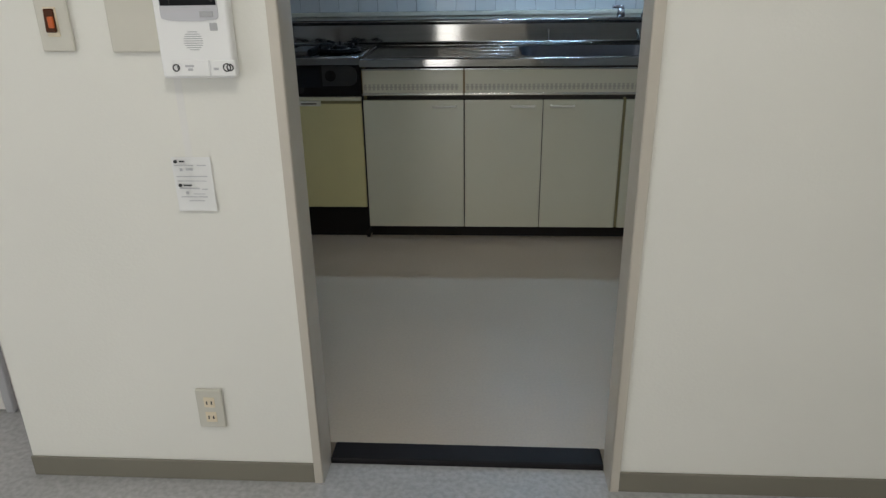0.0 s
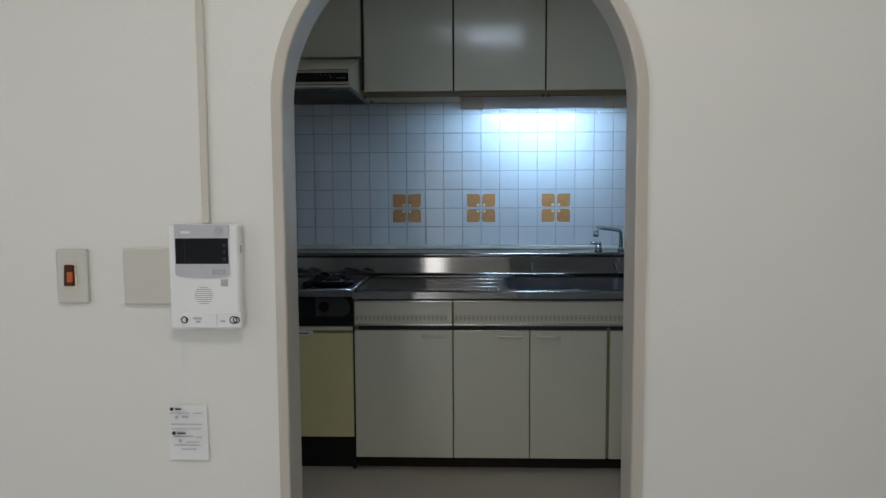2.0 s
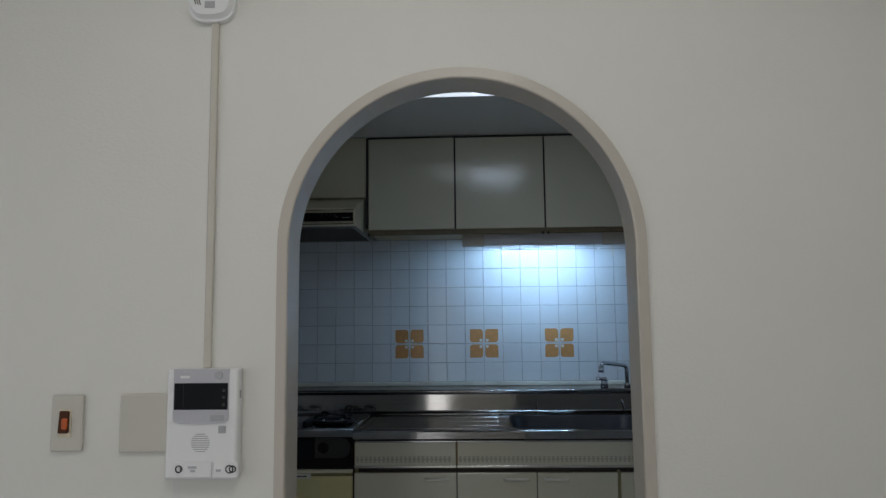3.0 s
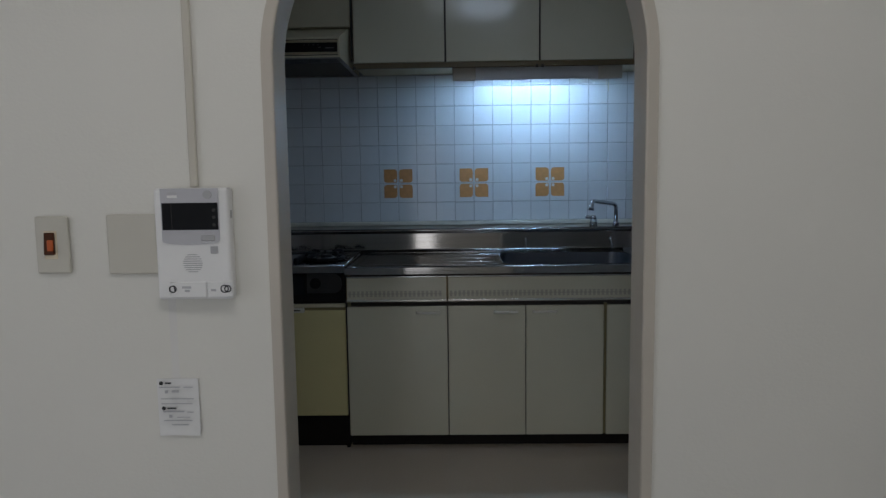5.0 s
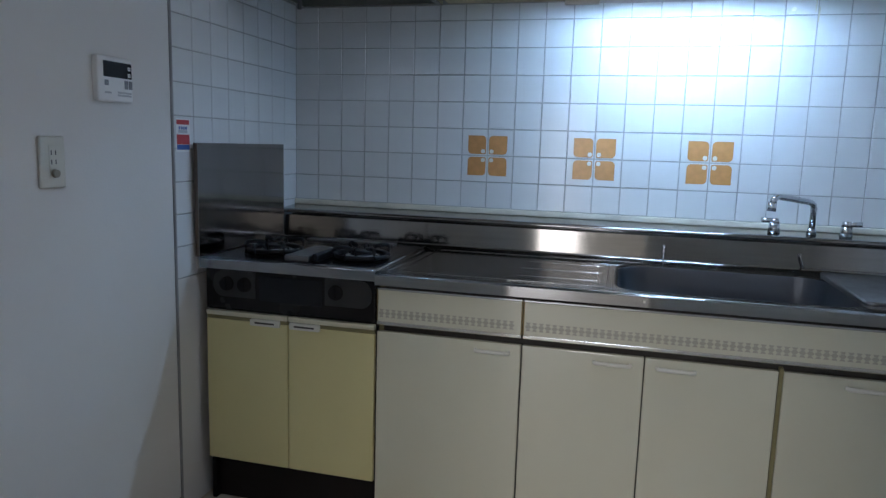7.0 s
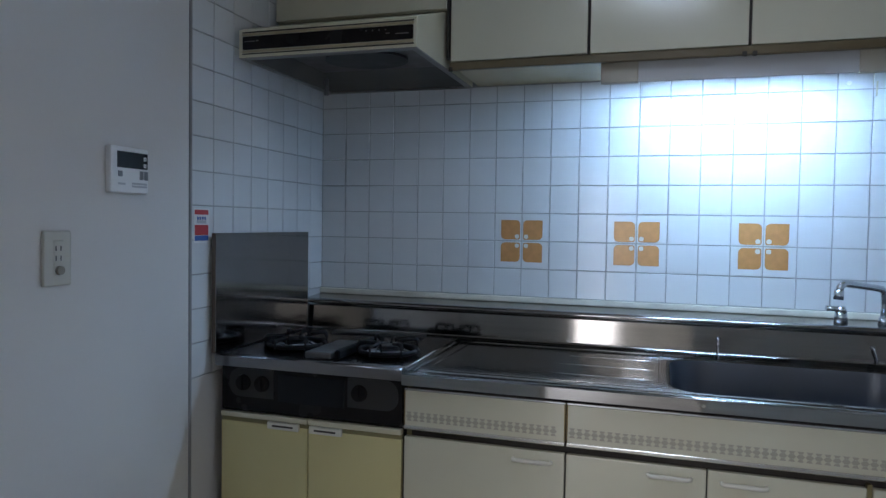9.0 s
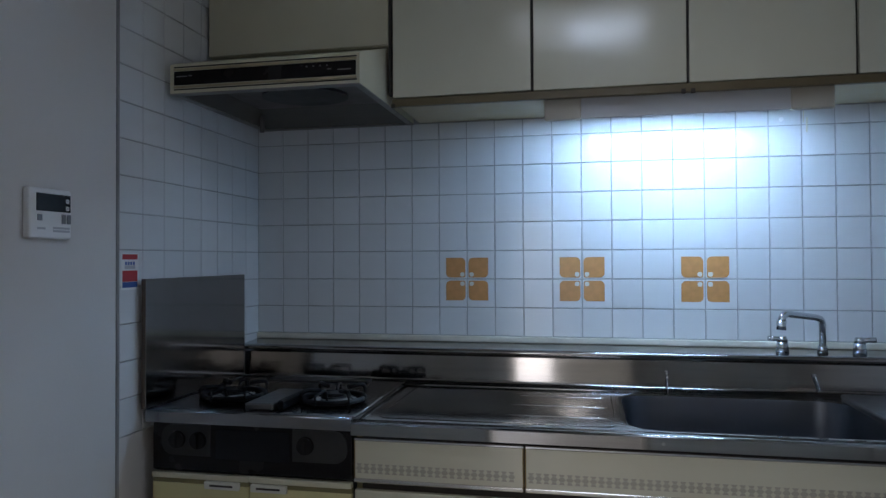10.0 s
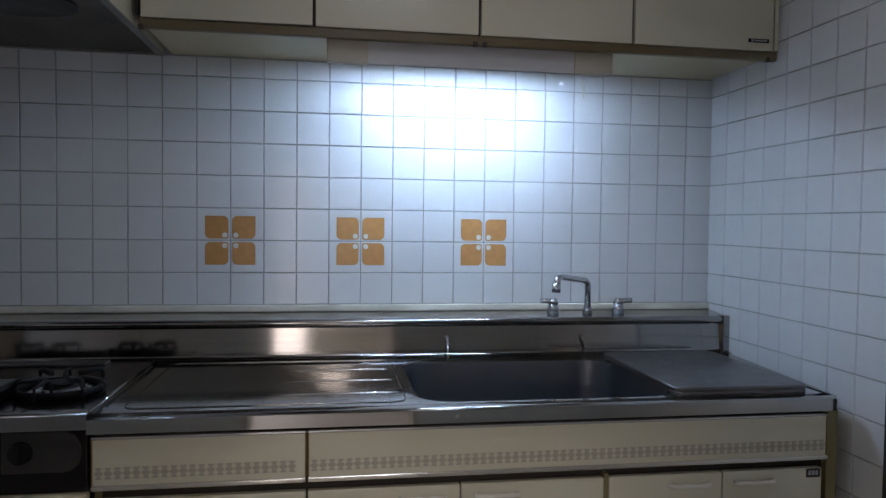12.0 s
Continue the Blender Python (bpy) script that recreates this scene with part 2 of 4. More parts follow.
def thing(name, origin, label, category, group="", kind=""):
    ob = new(name)
    ob.empty_display_size = 0.05
    ob.location = origin
    ORIGIN[ob] = Vector(origin)
    return tagged(ob, label, category, group, kind)


def part(name, bm, material, parent, label=""):
    """Links a bmesh, given in world places, as one mesh under a thing or a part."""
    me = bpy.data.meshes.new(name)
    bmesh.ops.translate(bm, verts=bm.verts, vec=-ORIGIN[parent])
    bmesh.ops.recalc_face_normals(bm, faces=bm.faces)
    bm.to_mesh(me)
    bm.free()
    me.materials.append(material)
    ob = new(name, me)
    ob.parent = parent
    ORIGIN[ob] = ORIGIN[parent]
    if label:
        tagged(ob, label)
    return ob


def structure(name, bm, material, label, category):
    me = bpy.data.meshes.new(name)
    bmesh.ops.recalc_face_normals(bm, faces=bm.faces)
    bm.to_mesh(me)
    bm.free()
    me.materials.append(material)
    ob = new(name, me)
    ORIGIN[ob] = Vector((0, 0, 0))
    return tagged(ob, label, category, kind="structure")


# ---- setting ----
LF = -0.012            # living room floor
FACE, BACK = -2.356, -2.270   # the wall with the arch
AX, AR, SPRING = 1.114, 0.372, 1.435
LEFT, RIGHT, TOP = 0.02, 3.0, 2.42
KC = 2.212             # kitchen ceiling

structure("floor_living", box(-1.75, 3.12, -6.4, -2.285, -0.15, LF), LIVING_VINYL, "grey speckled vinyl floor of the living room", "floor")
structure("floor_hall", box(-1.75, -0.035, -2.284, -1.2, -0.15, LF), LIVING_VINYL, "grey speckled vinyl floor beside the partition", "floor")
structure("floor_kitchen", box(0.0, 2.4, -2.215, 0.0, -0.15, 0.0), KITCHEN_VINYL, "plain warm grey vinyl kitchen floor", "floor")


def arch_wall():
    out = [(LEFT, LF - 0.05), (AX - AR, LF - 0.05)]
    out += [(AX - AR * math.cos(math.pi * i / 48), SPRING + AR * math.sin(math.pi * i / 48)) for i in range(49)]
    out += [(AX + AR, LF - 0.05), (RIGHT, LF - 0.05), (RIGHT, TOP), (LEFT, TOP)]
    return slab(out, lambda u, v, w: (u, FACE + w, v), BACK - FACE)


structure("wall_arch", arch_wall(), WALLPAPER, "off-white papered wall with an arched doorway", "wall")


def arch_casing():
    """A flat lining round the arch, a little proud of both faces."""
    bm = bmesh.new()
    inner, outer = AR - 0.022, AR + 0.001
    y0, y1 = FACE - 0.006, BACK + 0.005
    # section of the lining, with its inner edges rounded
    section = [(outer, y0), (inner + 0.004, y0), (inner + 0.0012, y0 + 0.0012), (inner, y0 + 0.004),
               (inner, y1 - 0.004), (inner + 0.0012, y1 - 0.0012), (inner + 0.004, y1), (outer, y1)]
    rows = []
    for r, y in section:
        line = [(AX - r, LF)] + [(AX - r * math.cos(math.pi * i / 64), SPRING + r * math.sin(math.pi * i / 64)) for i in range(65)] + [(AX + r, LF)]
        rows.append([bm.verts.new((x, y, z)) for x, z in line])
    for k, a in enumerate(rows):
        b = rows[(k + 1) % len(rows)]
        for i in range(len(a) - 1):
            f = bm.faces.new((a[i], a[i + 1], b[i + 1], b[i]))
            f.smooth = k in (1, 2, 4, 5)
    for i in (0, -1):
        bm.faces.new([row[i] for row in rows])
    return bm


structure("trim_arch", arch_casing(), CASING, "beige painted wooden lining round the arch", "trim")

step = box(AX - AR + 0.0225, AX + AR - 0.0225, -2.284, -2.214, LF - 0.05, 0.003, 0.005, 3)
structure("door_sill", step, NOSING, "black vinyl step edging under the arch", "step")
structure("baseboard_left", box(LEFT - 0.004, AX - AR, FACE - 0.006, FACE, LF, 0.046, 0.002), BASEBOARD, "dark taupe vinyl baseboard", "baseboard")
structure("baseboard_right", box(AX + AR, RIGHT, FACE - 0.006, FACE, LF, 0.046, 0.002), BASEBOARD, "dark taupe vinyl baseboard", "baseboard")

# kitchen shell
wall_back = structure("wall_kitchen_back", box(-0.035, 2.52, 0.004, 0.16, -0.15, KC + 0.2), GROUT, "wall of white square tiles with grey grout", "wall")
wall_left = structure("wall_kitchen_left", box(-0.035, -0.004, -0.808, 0.003, -0.15, KC + 0.2), GROUT, "side wall of white square tiles", "wall")
wall_right = structure("wall_kitchen_right", box(2.396, 2.52, -0.808, 0.003, -0.15, KC + 0.2), GROUT, "side wall of white square tiles", "wall")
side = box(-0.035, 0.0, BACK, -0.813, -0.15, KC + 0.2)
add_box(side, 0.0, 0.0205, BACK, BACK + 0.02, -0.15, KC + 0.2)
structure("wall_kitchen_left_plain", side, KITCHEN_PAINT, "pale papered kitchen side wall", "wall")
structure("wall_kitchen_right_plain", box(2.392, 2.52, BACK, -0.813, -0.15, KC + 0.2), KITCHEN_PAINT, "pale papered kitchen side wall", "wall")
structure("wall_kitchen_left_base", box(-0.0038, 0.0008, -0.802, -0.002, 0.0, 0.768, 0.0008), KITCHEN_PAINT, "plain white board under the side tiles", "wall")
structure("trim_tile_left", box(-0.003, 0.005, -0.812, -0.803, 0.0, KC, 0.002), TILE_TRIM, "grey strip along the tile edge", "trim")
structure("trim_tile_right", box(2.386, 2.395, -0.813, -0.801, 0.0, KC, 0.002), DARK_GREY, "dark strip along the tile edge", "trim")
structure("baseboard_kitchen", box(0.0, 0.007, BACK, -0.815, 0.0, 0.06, 0.002), BASEBOARD, "dark taupe vinyl baseboard", "baseboard")
structure("ceiling_kitchen", box(-0.035, 2.52, BACK, 0.16, KC, KC + 0.1), CEILING, "plain off-white kitchen ceiling", "ceiling")

# living room shell
structure("wall_living_right", box(RIGHT, RIGHT + 0.12, -6.4, BACK, -0.15, TOP), WALLPAPER, "plain off-white papered wall", "wall")
structure("ceiling_living", box(-1.75, 3.12, -6.4, -1.2, TOP, TOP + 0.1), CEILING, "plain off-white ceiling", "ceiling")
WY0, WY1, WZ0, WZ1 = -5.2, -3.4, 0.05, 1.95


def window_wall():
    bm = bmesh.new()
    add_box(bm, -1.75, -1.63, -6.4, WY0, -0.15, TOP)
    add_box(bm, -1.75, -1.63, WY1, -1.2, -0.15, TOP)
    add_box(bm, -1.75, -1.63, WY0, WY1, -0.15, WZ0)
    add_box(bm, -1.75, -1.63, WY0, WY1, WZ1, TOP)
    return bm


structure("wall_window", window_wall(), WALLPAPER, "off-white papered wall round the window", "wall")
BX0, BX1 = -0.15, 0.80


def back_wall():
    bm = bmesh.new()
    add_box(bm, -1.63, BX0, -6.4, -6.25, -0.15, TOP)
    add_box(bm, BX1, 3.12, -6.4, -6.25, -0.15, TOP)
    add_box(bm, BX0, BX1, -6.4, -6.25, -0.15, WZ0)
    add_box(bm, BX0, BX1, -6.4, -6.25, WZ1, TOP)
    return bm


structure("wall_living_back", back_wall(), WALLPAPER, "plain off-white papered wall with a tall window", "wall")


def back_window():
    w = thing("window_2", (BX0, -6.32, WZ0), "tall window with an aluminium frame", "window", kind="structure")
    bm = bmesh.new()
    for a, b, c, d in ((BX0, BX0 + 0.04, WZ0, WZ1), (BX1 - 0.04, BX1, WZ0, WZ1), (BX0 + 0.04, BX1 - 0.04, WZ0, WZ0 + 0.05), (BX0 + 0.04, BX1 - 0.04, WZ1 - 0.05, WZ1)):
        add_box(bm, a, b, -6.335, -6.305, c, d)
    part("window_frame", bm, GREY_PLASTIC, w)
    pane = part("pane", box(BX0 + 0.03, BX1 - 0.03, -6.323, -6.317, WZ0 + 0.04, WZ1 - 0.04), GLASS, w)
    pane.visible_shadow = False


back_window()


def sliding_window():
    w = thing("window_1", (-1.69, WY0, WZ0), "wide sliding window with aluminium frames", "window", kind="structure")
    mid = (WY0 + WY1) / 2
    for y0, y1, x in ((WY0, mid + 0.02, -1.71), (mid - 0.02, WY1, -1.675)):
        bm = bmesh.new()
        for a, b, c, d in ((y0, y0 + 0.04, WZ0, WZ1), (y1 - 0.04, y1, WZ0, WZ1), (y0 + 0.04, y1 - 0.04, WZ0, WZ0 + 0.05), (y0 + 0.04, y1 - 0.04, WZ1 - 0.05, WZ1)):
            add_box(bm, x - 0.015, x + 0.015, a, b, c, d)
        part("window_frame", bm, GREY_PLASTIC, w)
        pane = part("pane", box(x - 0.003, x + 0.003, y0 + 0.03, y1 - 0.03, WZ0 + 0.04, WZ1 - 0.04), GLASS, w)
        pane.visible_shadow = False


sliding_window()
structure("ground", box(-80, 80, -80, 80, -0.8, -0.4), mat("concrete", (0.32, 0.31, 0.30), 0.85, vary=0.1), "grey concrete outside the window", "ground")

# hall beside the partition: a closed white door at its end
structure("wall_hall", box(-1.63, -0.035, -2.085, -1.95, -0.15, TOP), KITCHEN_PAINT, "pale wall beside the partition", "wall")


def hall_door():
    d = thing("door_1", (-0.6, -2.085, LF), "closed white hall door", "door", kind="structure")
    part("door_panel", box(-0.95, -0.238, -2.098, -2.085, LF + 0.006, 1.96, 0.002), KITCHEN_PAINT, d)
    part("door_frame", box(-0.234, -0.207, -2.105, -2.085, LF, 2.0, 0.003), GREY_PLASTIC, d)


hall_door()

# ---- kitchen: sink unit ----
FRONT = -0.706          # faces of the doors
CT = 0.82               # worktop height


def sink_cabinet():
    c = thing("sink_cabinet", (1.475, -0.35, 0.0), "long off-white laminate sink cabinet with five doors under a steel top", "cabinet")
    body = bmesh.new()
    add_box(body, 0.622, 0.637, FRONT + 0.022, -0.16, 0.055, 0.785)
    add_box(body, 2.318, 2.345, FRONT + 0.004, -0.16, 0.0, 0.785)
    add_box(body, 0.637, 2.318, -0.175, -0.16, 0.055, 0.785)
    add_box(body, 0.637, 2.318, FRONT + 0.03, -0.175, 0.055, 0.07)
    add_box(body, 1.744, 1.754, FRONT + 0.003, -0.175, 0.07, 0.652)
    part("body", body, OLIVE, c, "olive-brown cabinet carcass")
    part("dark_recess", box(0.637, 2.318, FRONT + 0.022, FRONT + 0.03, 0.07, 0.788), DARK_GAP, c)
    part("kickboard", box(0.622, 2.333, FRONT + 0.05, FRONT + 0.062, 0.0, 0.055), KICK, c, "black recessed kickboard")
    for x0, x1 in ((0.622, 1.0605), (1.0645, 2.314)):
        f = part("drawer_front", box(x0, x1, FRONT, FRONT + 0.018, 0.671, 0.776, 0.003, 2), DOOR_WHITE, c, "off-white fascia with a printed grey band")
        part("edge_strip", box(x0, x1, FRONT - 0.005, FRONT + 0.012, 0.772, 0.780, 0.002), CHROME, f, "bright metal edge")
        part("pull_rail", box(x0, x1, FRONT - 0.007, FRONT - 0.0005, 0.665, 0.676, 0.003, 3), RAIL, f, "pale metal finger rail")
        for xe in (x0 + 0.001, x1 - 0.001):
            part("side_edge", box(xe - 0.0016, xe + 0.0016, FRONT - 0.0015, FRONT + 0.016, 0.675, 0.772, 0.0006), BRASS, f, "thin brassy edge")
        band = bmesh.new()
        x = x0 + 0.014
        while x < x1 - 0.012:
            at = lambda u, v, w, x=x: (x + u, FRONT - 0.0001 - w, 0.7005 + v)
            add_slab(band, ((-0.0092, 0), (-0.004, -0.0055), (0.004, -0.0055), (0.0092, 0), (0.004, 0.0055), (-0.004, 0.0055)), at, 0.0006)
            for s in (-1, 1):
                add_slab(band, ((-0.0035, 0.0062 * s), (0.0035, 0.0062 * s), (0.0072, 0.0125 * s), (-0.0072, 0.0125 * s)), at, 0.0006)
            x += 0.0188
        tagged(part("printed_band", band, PATTERN, f, "faded grey printed flower band"), kind="stuff")
    for x0, x1, hx in ((0.622, 1.0605, 0.977), (1.0645, 1.4015, 1.317), (1.4045, 1.7425, 1.486), (1.7555, 2.0395, 1.955), (2.0425, 2.304, 2.122)):
        d = part("door", box(x0, x1, FRONT, FRONT + 0.018, 0.062, 0.644, 0.003, 2), DOOR_WHITE, c)
        h = bmesh.new()
        add_tube(h, [(hx - 0.049, FRONT, 0.618), (hx - 0.048, FRONT - 0.008, 0.6175), (hx - 0.042, FRONT - 0.010, 0.617), (hx + 0.042, FRONT - 0.010, 0.617), (hx + 0.048, FRONT - 0.008, 0.6175), (hx + 0.049, FRONT, 0.618)], 0.0058, 8)
        part("handle", h, HANDLE, d, "white plastic bar handle")
        if x1 > 2.3:
            tag = part("plate", box(2.261, 2.298, FRONT - 0.0015, FRONT, 0.621, 0.643, 0.0006), DARK_GREY, d, "small dark metal plate")
            for k in range(3):
                part("emblem", box(2.266 + 0.0095 * k, 2.273 + 0.0095 * k, FRONT - 0.002, FRONT - 0.0015, 0.627, 0.638), GREY_PLASTIC, d)


sink_cabinet()


def lip_profile(bm, x0, x1, front, z, drop, back):
    """Rolled front edge of a steel top, swept along x."""
    pts = [(back, z), (front + 0.045, z), (front + 0.016, z + 0.0022), (front + 0.006, z + 0.0016), (front, z - 0.003), (front, z - drop), (front + 0.012, z - drop)]
    cols = [[bm.verts.new((x, y, zz)) for y, zz in pts] for x in (x0, x1)]
    for i in range(len(pts) - 1):
        f = bm.faces.new((cols[0][i], cols[0][i + 1], cols[1][i + 1], cols[1][i]))
        f.smooth = i in (1, 2, 3)
    bm.faces.new(cols[0]), bm.faces.new(cols[1][::-1])


SX0, SX1, SY0, SY1, SD = 1.315, 1.955, -0.655, -0.195, 0.17


def worktop():
    t = thing("worktop", (1.49, -0.4, CT), "brushed stainless steel sink top with drainer and back ledge", "worktop")
    bm = bmesh.new()
    x0, x1 = 0.618, 2.326
    # rolled front edge and apron
    lip_profile(bm, x0, x1, -0.722, CT, 0.032, -0.672)
    part("front_edge", bm, STEEL, t)
    part("maker_mark", cyl((1.390, -0.7222, 0.8035), (1.390, -0.7230, 0.8035), 0.0045, n=14), RAIL, t, "small round pale maker mark")
    # flat surface with the sink cut out
    n = 6
    ring = [(cx, cy) for cx, cy in rounded(SX1 - SX0, SY1 - SY0, 0.09, n)]
    cx, cy = (SX0 + SX1) / 2, (SY0 + SY1) / 2
    bm = bmesh.new()
    hole = [bm.verts.new((cx + u, cy + v, CT - 0.004)) for u, v in ring]
    lipv = [bm.verts.new((cx + u * 1.03, cy + v * 1.035, CT)) for u, v in ring]
    m = len(ring)
    ox0, ox1, oy0, oy1 = 1.285, 1.985, -0.672, -0.14
    for a, b in ((x0, ox0), (ox1, x1)):
        bm.faces.new([bm.verts.new((x, y, CT)) for x, y in ((a, oy0), (b, oy0), (b, oy1), (a, oy1))])
    outer = []
    for u, v in ring:
        k = min((ox1 - cx) / u if u > 0 else (ox0 - cx) / u if u < 0 else 9e9, (oy1 - cy) / v if v > 0 else (oy0 - cy) / v if v < 0 else 9e9)
        outer.append(bm.verts.new((cx + u * k, cy + v * k, CT)))
    for i in range(m):
        j = (i + 1) % m
        f = bm.faces.new((lipv[i], lipv[j], hole[j], hole[i]))
        f.smooth = True
        a, b = outer[i].co, outer[j].co
        if abs(a.x - b.x) > 1e-4 and abs(a.y - b.y) > 1e-4:
            c = bm.verts.new((a.x if abs(a.x - cx) > abs(b.x - cx) else b.x, a.y if abs(a.y - cy) > abs(b.y - cy) else b.y, CT))
            c.co = (ox1 if a.x > cx else ox0, oy1 if a.y > cy else oy0, CT)
            bm.faces.new((outer[i], c, outer[j], lipv[j], lipv[i]))
        else:
            bm.faces.new((outer[i], outer[j], lipv[j], lipv[i]))
    part("top_sheet", bm, STEEL_TOP, t)
    # bowl, with the shade it mirrors put into its steel colour
    bm = bmesh.new()
    levels = ((1.0, -0.004), (0.985, -0.02), (0.955, -SD + 0.03), (0.93, -SD + 0.008), (0.88, -SD))
    rows = [[bm.verts.new((cx + u * k, cy + v * k, CT + dz)) for u, v in ring] for k, dz in levels]
    for a, b in zip(rows, rows[1:]):
        for i in range(m):
            f = bm.faces.new((a[i], a[(i + 1) % m], b[(i + 1) % m], b[i]))
            f.smooth = True
    bm.faces.new(rows[-1])
    part("sink_bowl", bm, SHADED_BOWL_STEEL, t, "deep dull steel sink bowl with rounded corners, reflected dark put into its colour")
    bm = bmesh.new()
    add_cyl(bm, (cx + 0.18, cy + 0.1, CT - SD + 0.001), (cx + 0.18, cy + 0.1, CT - SD + 0.006), 0.075, 0.070, 28)
    part("drain", bm, DARK_GREY, t, "dark round drain cover")
    # drainer: raised rim, and ribs beside the sink
    bm = bmesh.new()
    dx0, dx1, dy0, dy1 = 0.665, 1.285, -0.648, -0.165
    line = [((dx0 + dx1) / 2 + u, (dy0 + dy1) / 2 + v, CT + 0.001) for u, v in rounded(dx1 - dx0, dy1 - dy0, 0.03, 4)]
    add_tube(bm, line + line[:1], 0.0014, 6)
    part("drainer_rim", bm, STEEL, t)
    for y in (-0.285, -0.42, -0.555):
        bm = bmesh.new()
        add_tube(bm, [(1.00, y, CT - 0.0035), (1.03, y, CT - 0.0022), (1.25, y, CT - 0.0012), (1.272, y, CT - 0.0035)], 0.0036, 10)
        part("drainer_rib", bm, STEEL, t)
    # back ledge
    bm = bmesh.new()
    prof = [(-0.172, CT - 0.003), (-0.162, CT + 0.003), (-0.152, CT + 0.0035), (-0.149, CT + 0.009), (-0.142, CT + 0.010), (-0.138, CT + 0.017), (-0.1322, 0.915), (-0.1405, 0.921), (-0.146, 0.930), (-0.142, 0.938), (-0.130, 0.941), (-0.02, 0.948), (-0.001, 0.950)]
    cols = [[bm.verts.new((x, y, z)) for y, z in prof] for x in (0.004, 2.390)]
    for i in range(len(prof) - 1):
        f = bm.faces.new((cols[0][i], cols[0][i + 1], cols[1][i + 1], cols[1][i]))
        f.smooth = i in (0, 2, 4, 6, 7, 8, 9)
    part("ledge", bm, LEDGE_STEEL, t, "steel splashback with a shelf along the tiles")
    end = slab(((2.3265, -0.712), (2.332, -0.712), (2.386, -0.14), (2.3265, -0.14)), lambda u, v, w: (u, v, CT - 0.03 + w), 0.032)
    part("end_strip", end, LEDGE_STEEL, t)
    part("end_cap", box(2.366, 2.390, -0.149, -0.105, CT, 0.943, 0.002), LEDGE_STEEL, t)
    part("caulk", box(0.001, 2.391, -0.018, -0.001, 0.949, 0.970, 0.004, 2), CAULK, t, "yellowed white sealant bead")


worktop()


def sink_cover():
    c = thing("sink_cover", (2.124, -0.42, CT), "worn dark steel cover plate beside the sink", "sink cover")
    part("plate", slab(rounded(0.354, 0.475, 0.02), lambda u, v, w: (2.118 + u, -0.425 + v, CT + 0.001 + w), 0.017, 0.012), STEEL_WORN, c)
    bm = bmesh.new()
    line = [(2.118 + u, -0.425 + v, CT + 0.013) for u, v in rounded(0.347, 0.468, 0.02)]
    add_tube(bm, line + line[:1], 0.0060, 10)
    part("rolled_rim", bm, STEEL_WORN, c)


sink_cover()


def sink_hook(x, lean):
    h = thing("sink_rack_hook", (x, -0.136, CT), "small chrome hook on the splashback", "hook", "hooks behind the sink")
    bm = bmesh.new()
    add_tube(bm, [(x + lean, -0.137, 0.884), (x + lean, -0.147, 0.880), (x + lean * 0.8, -0.149, 0.868), (x + lean * 0.3, -0.148, 0.850), (x, -0.150, 0.838)], 0.0035, 8)
    if lean == 0:
        add_tube(bm, [(x, -0.148, 0.860), (x, -0.152, 0.845), (x, -0.160, 0.822)], 0.003, 8)
    part("wire", bm, CHROME, h)
    part("pad", cyl((x + lean, -0.1345, 0.880), (x + lean, -0.140, 0.880), 0.007), CHROME, h)


sink_hook(1.461, 0)
sink_hook(1.902, -0.012)


def faucet():
    f = thing("faucet", (1.945, -0.07, 0.945), "chrome two-handle mixer tap with a bent spout", "faucet")
    x, y, z = 1.932, -0.075, 0.944
    part("spout_base", cyl((x, y, z), (x, y, z + 0.022), 0.016, 0.013), CHROME, f)
    bm = bmesh.new()
    pts = [(x, y, z + 0.018), (x, y, z + 0.088), (x - 0.003, y - 0.003, z + 0.099), (x - 0.012, y - 0.011, z + 0.107), (x - 0.026, y - 0.022, z + 0.111),
           (x - 0.135, y - 0.135, z + 0.129), (x - 0.146, y - 0.146, z + 0.128), (x - 0.154, y - 0.153, z + 0.120), (x - 0.157, y - 0.156, z + 0.108)]
    add_tube(bm, pts, 0.0105, 14)
    part("spout", bm, CHROME, f)
    part("nozzle", cyl((x - 0.157, y - 0.156, z + 0.112), (x - 0.159, y - 0.158, z + 0.084), 0.0130, 0.0135), CHROME, f)
    for hx, s in ((1.816, -1), (2.037, 1)):
        v = part("valve", cyl((hx, y, z), (hx, y, z + 0.036), 0.0200, 0.0160), CHROME, f)
        bm = bmesh.new()
        add_cyl(bm, (hx, y, z + 0.033), (hx, y, z + 0.050), 0.017, 0.012)
        add_tube(bm, [(hx, y, z + 0.038), (hx + s * 0.02, y - 0.004, z + 0.042), (hx + s * 0.043, y - 0.008, z + 0.043)], 0.0085, 10)
        part("handle", bm, CHROME, v)


faucet()

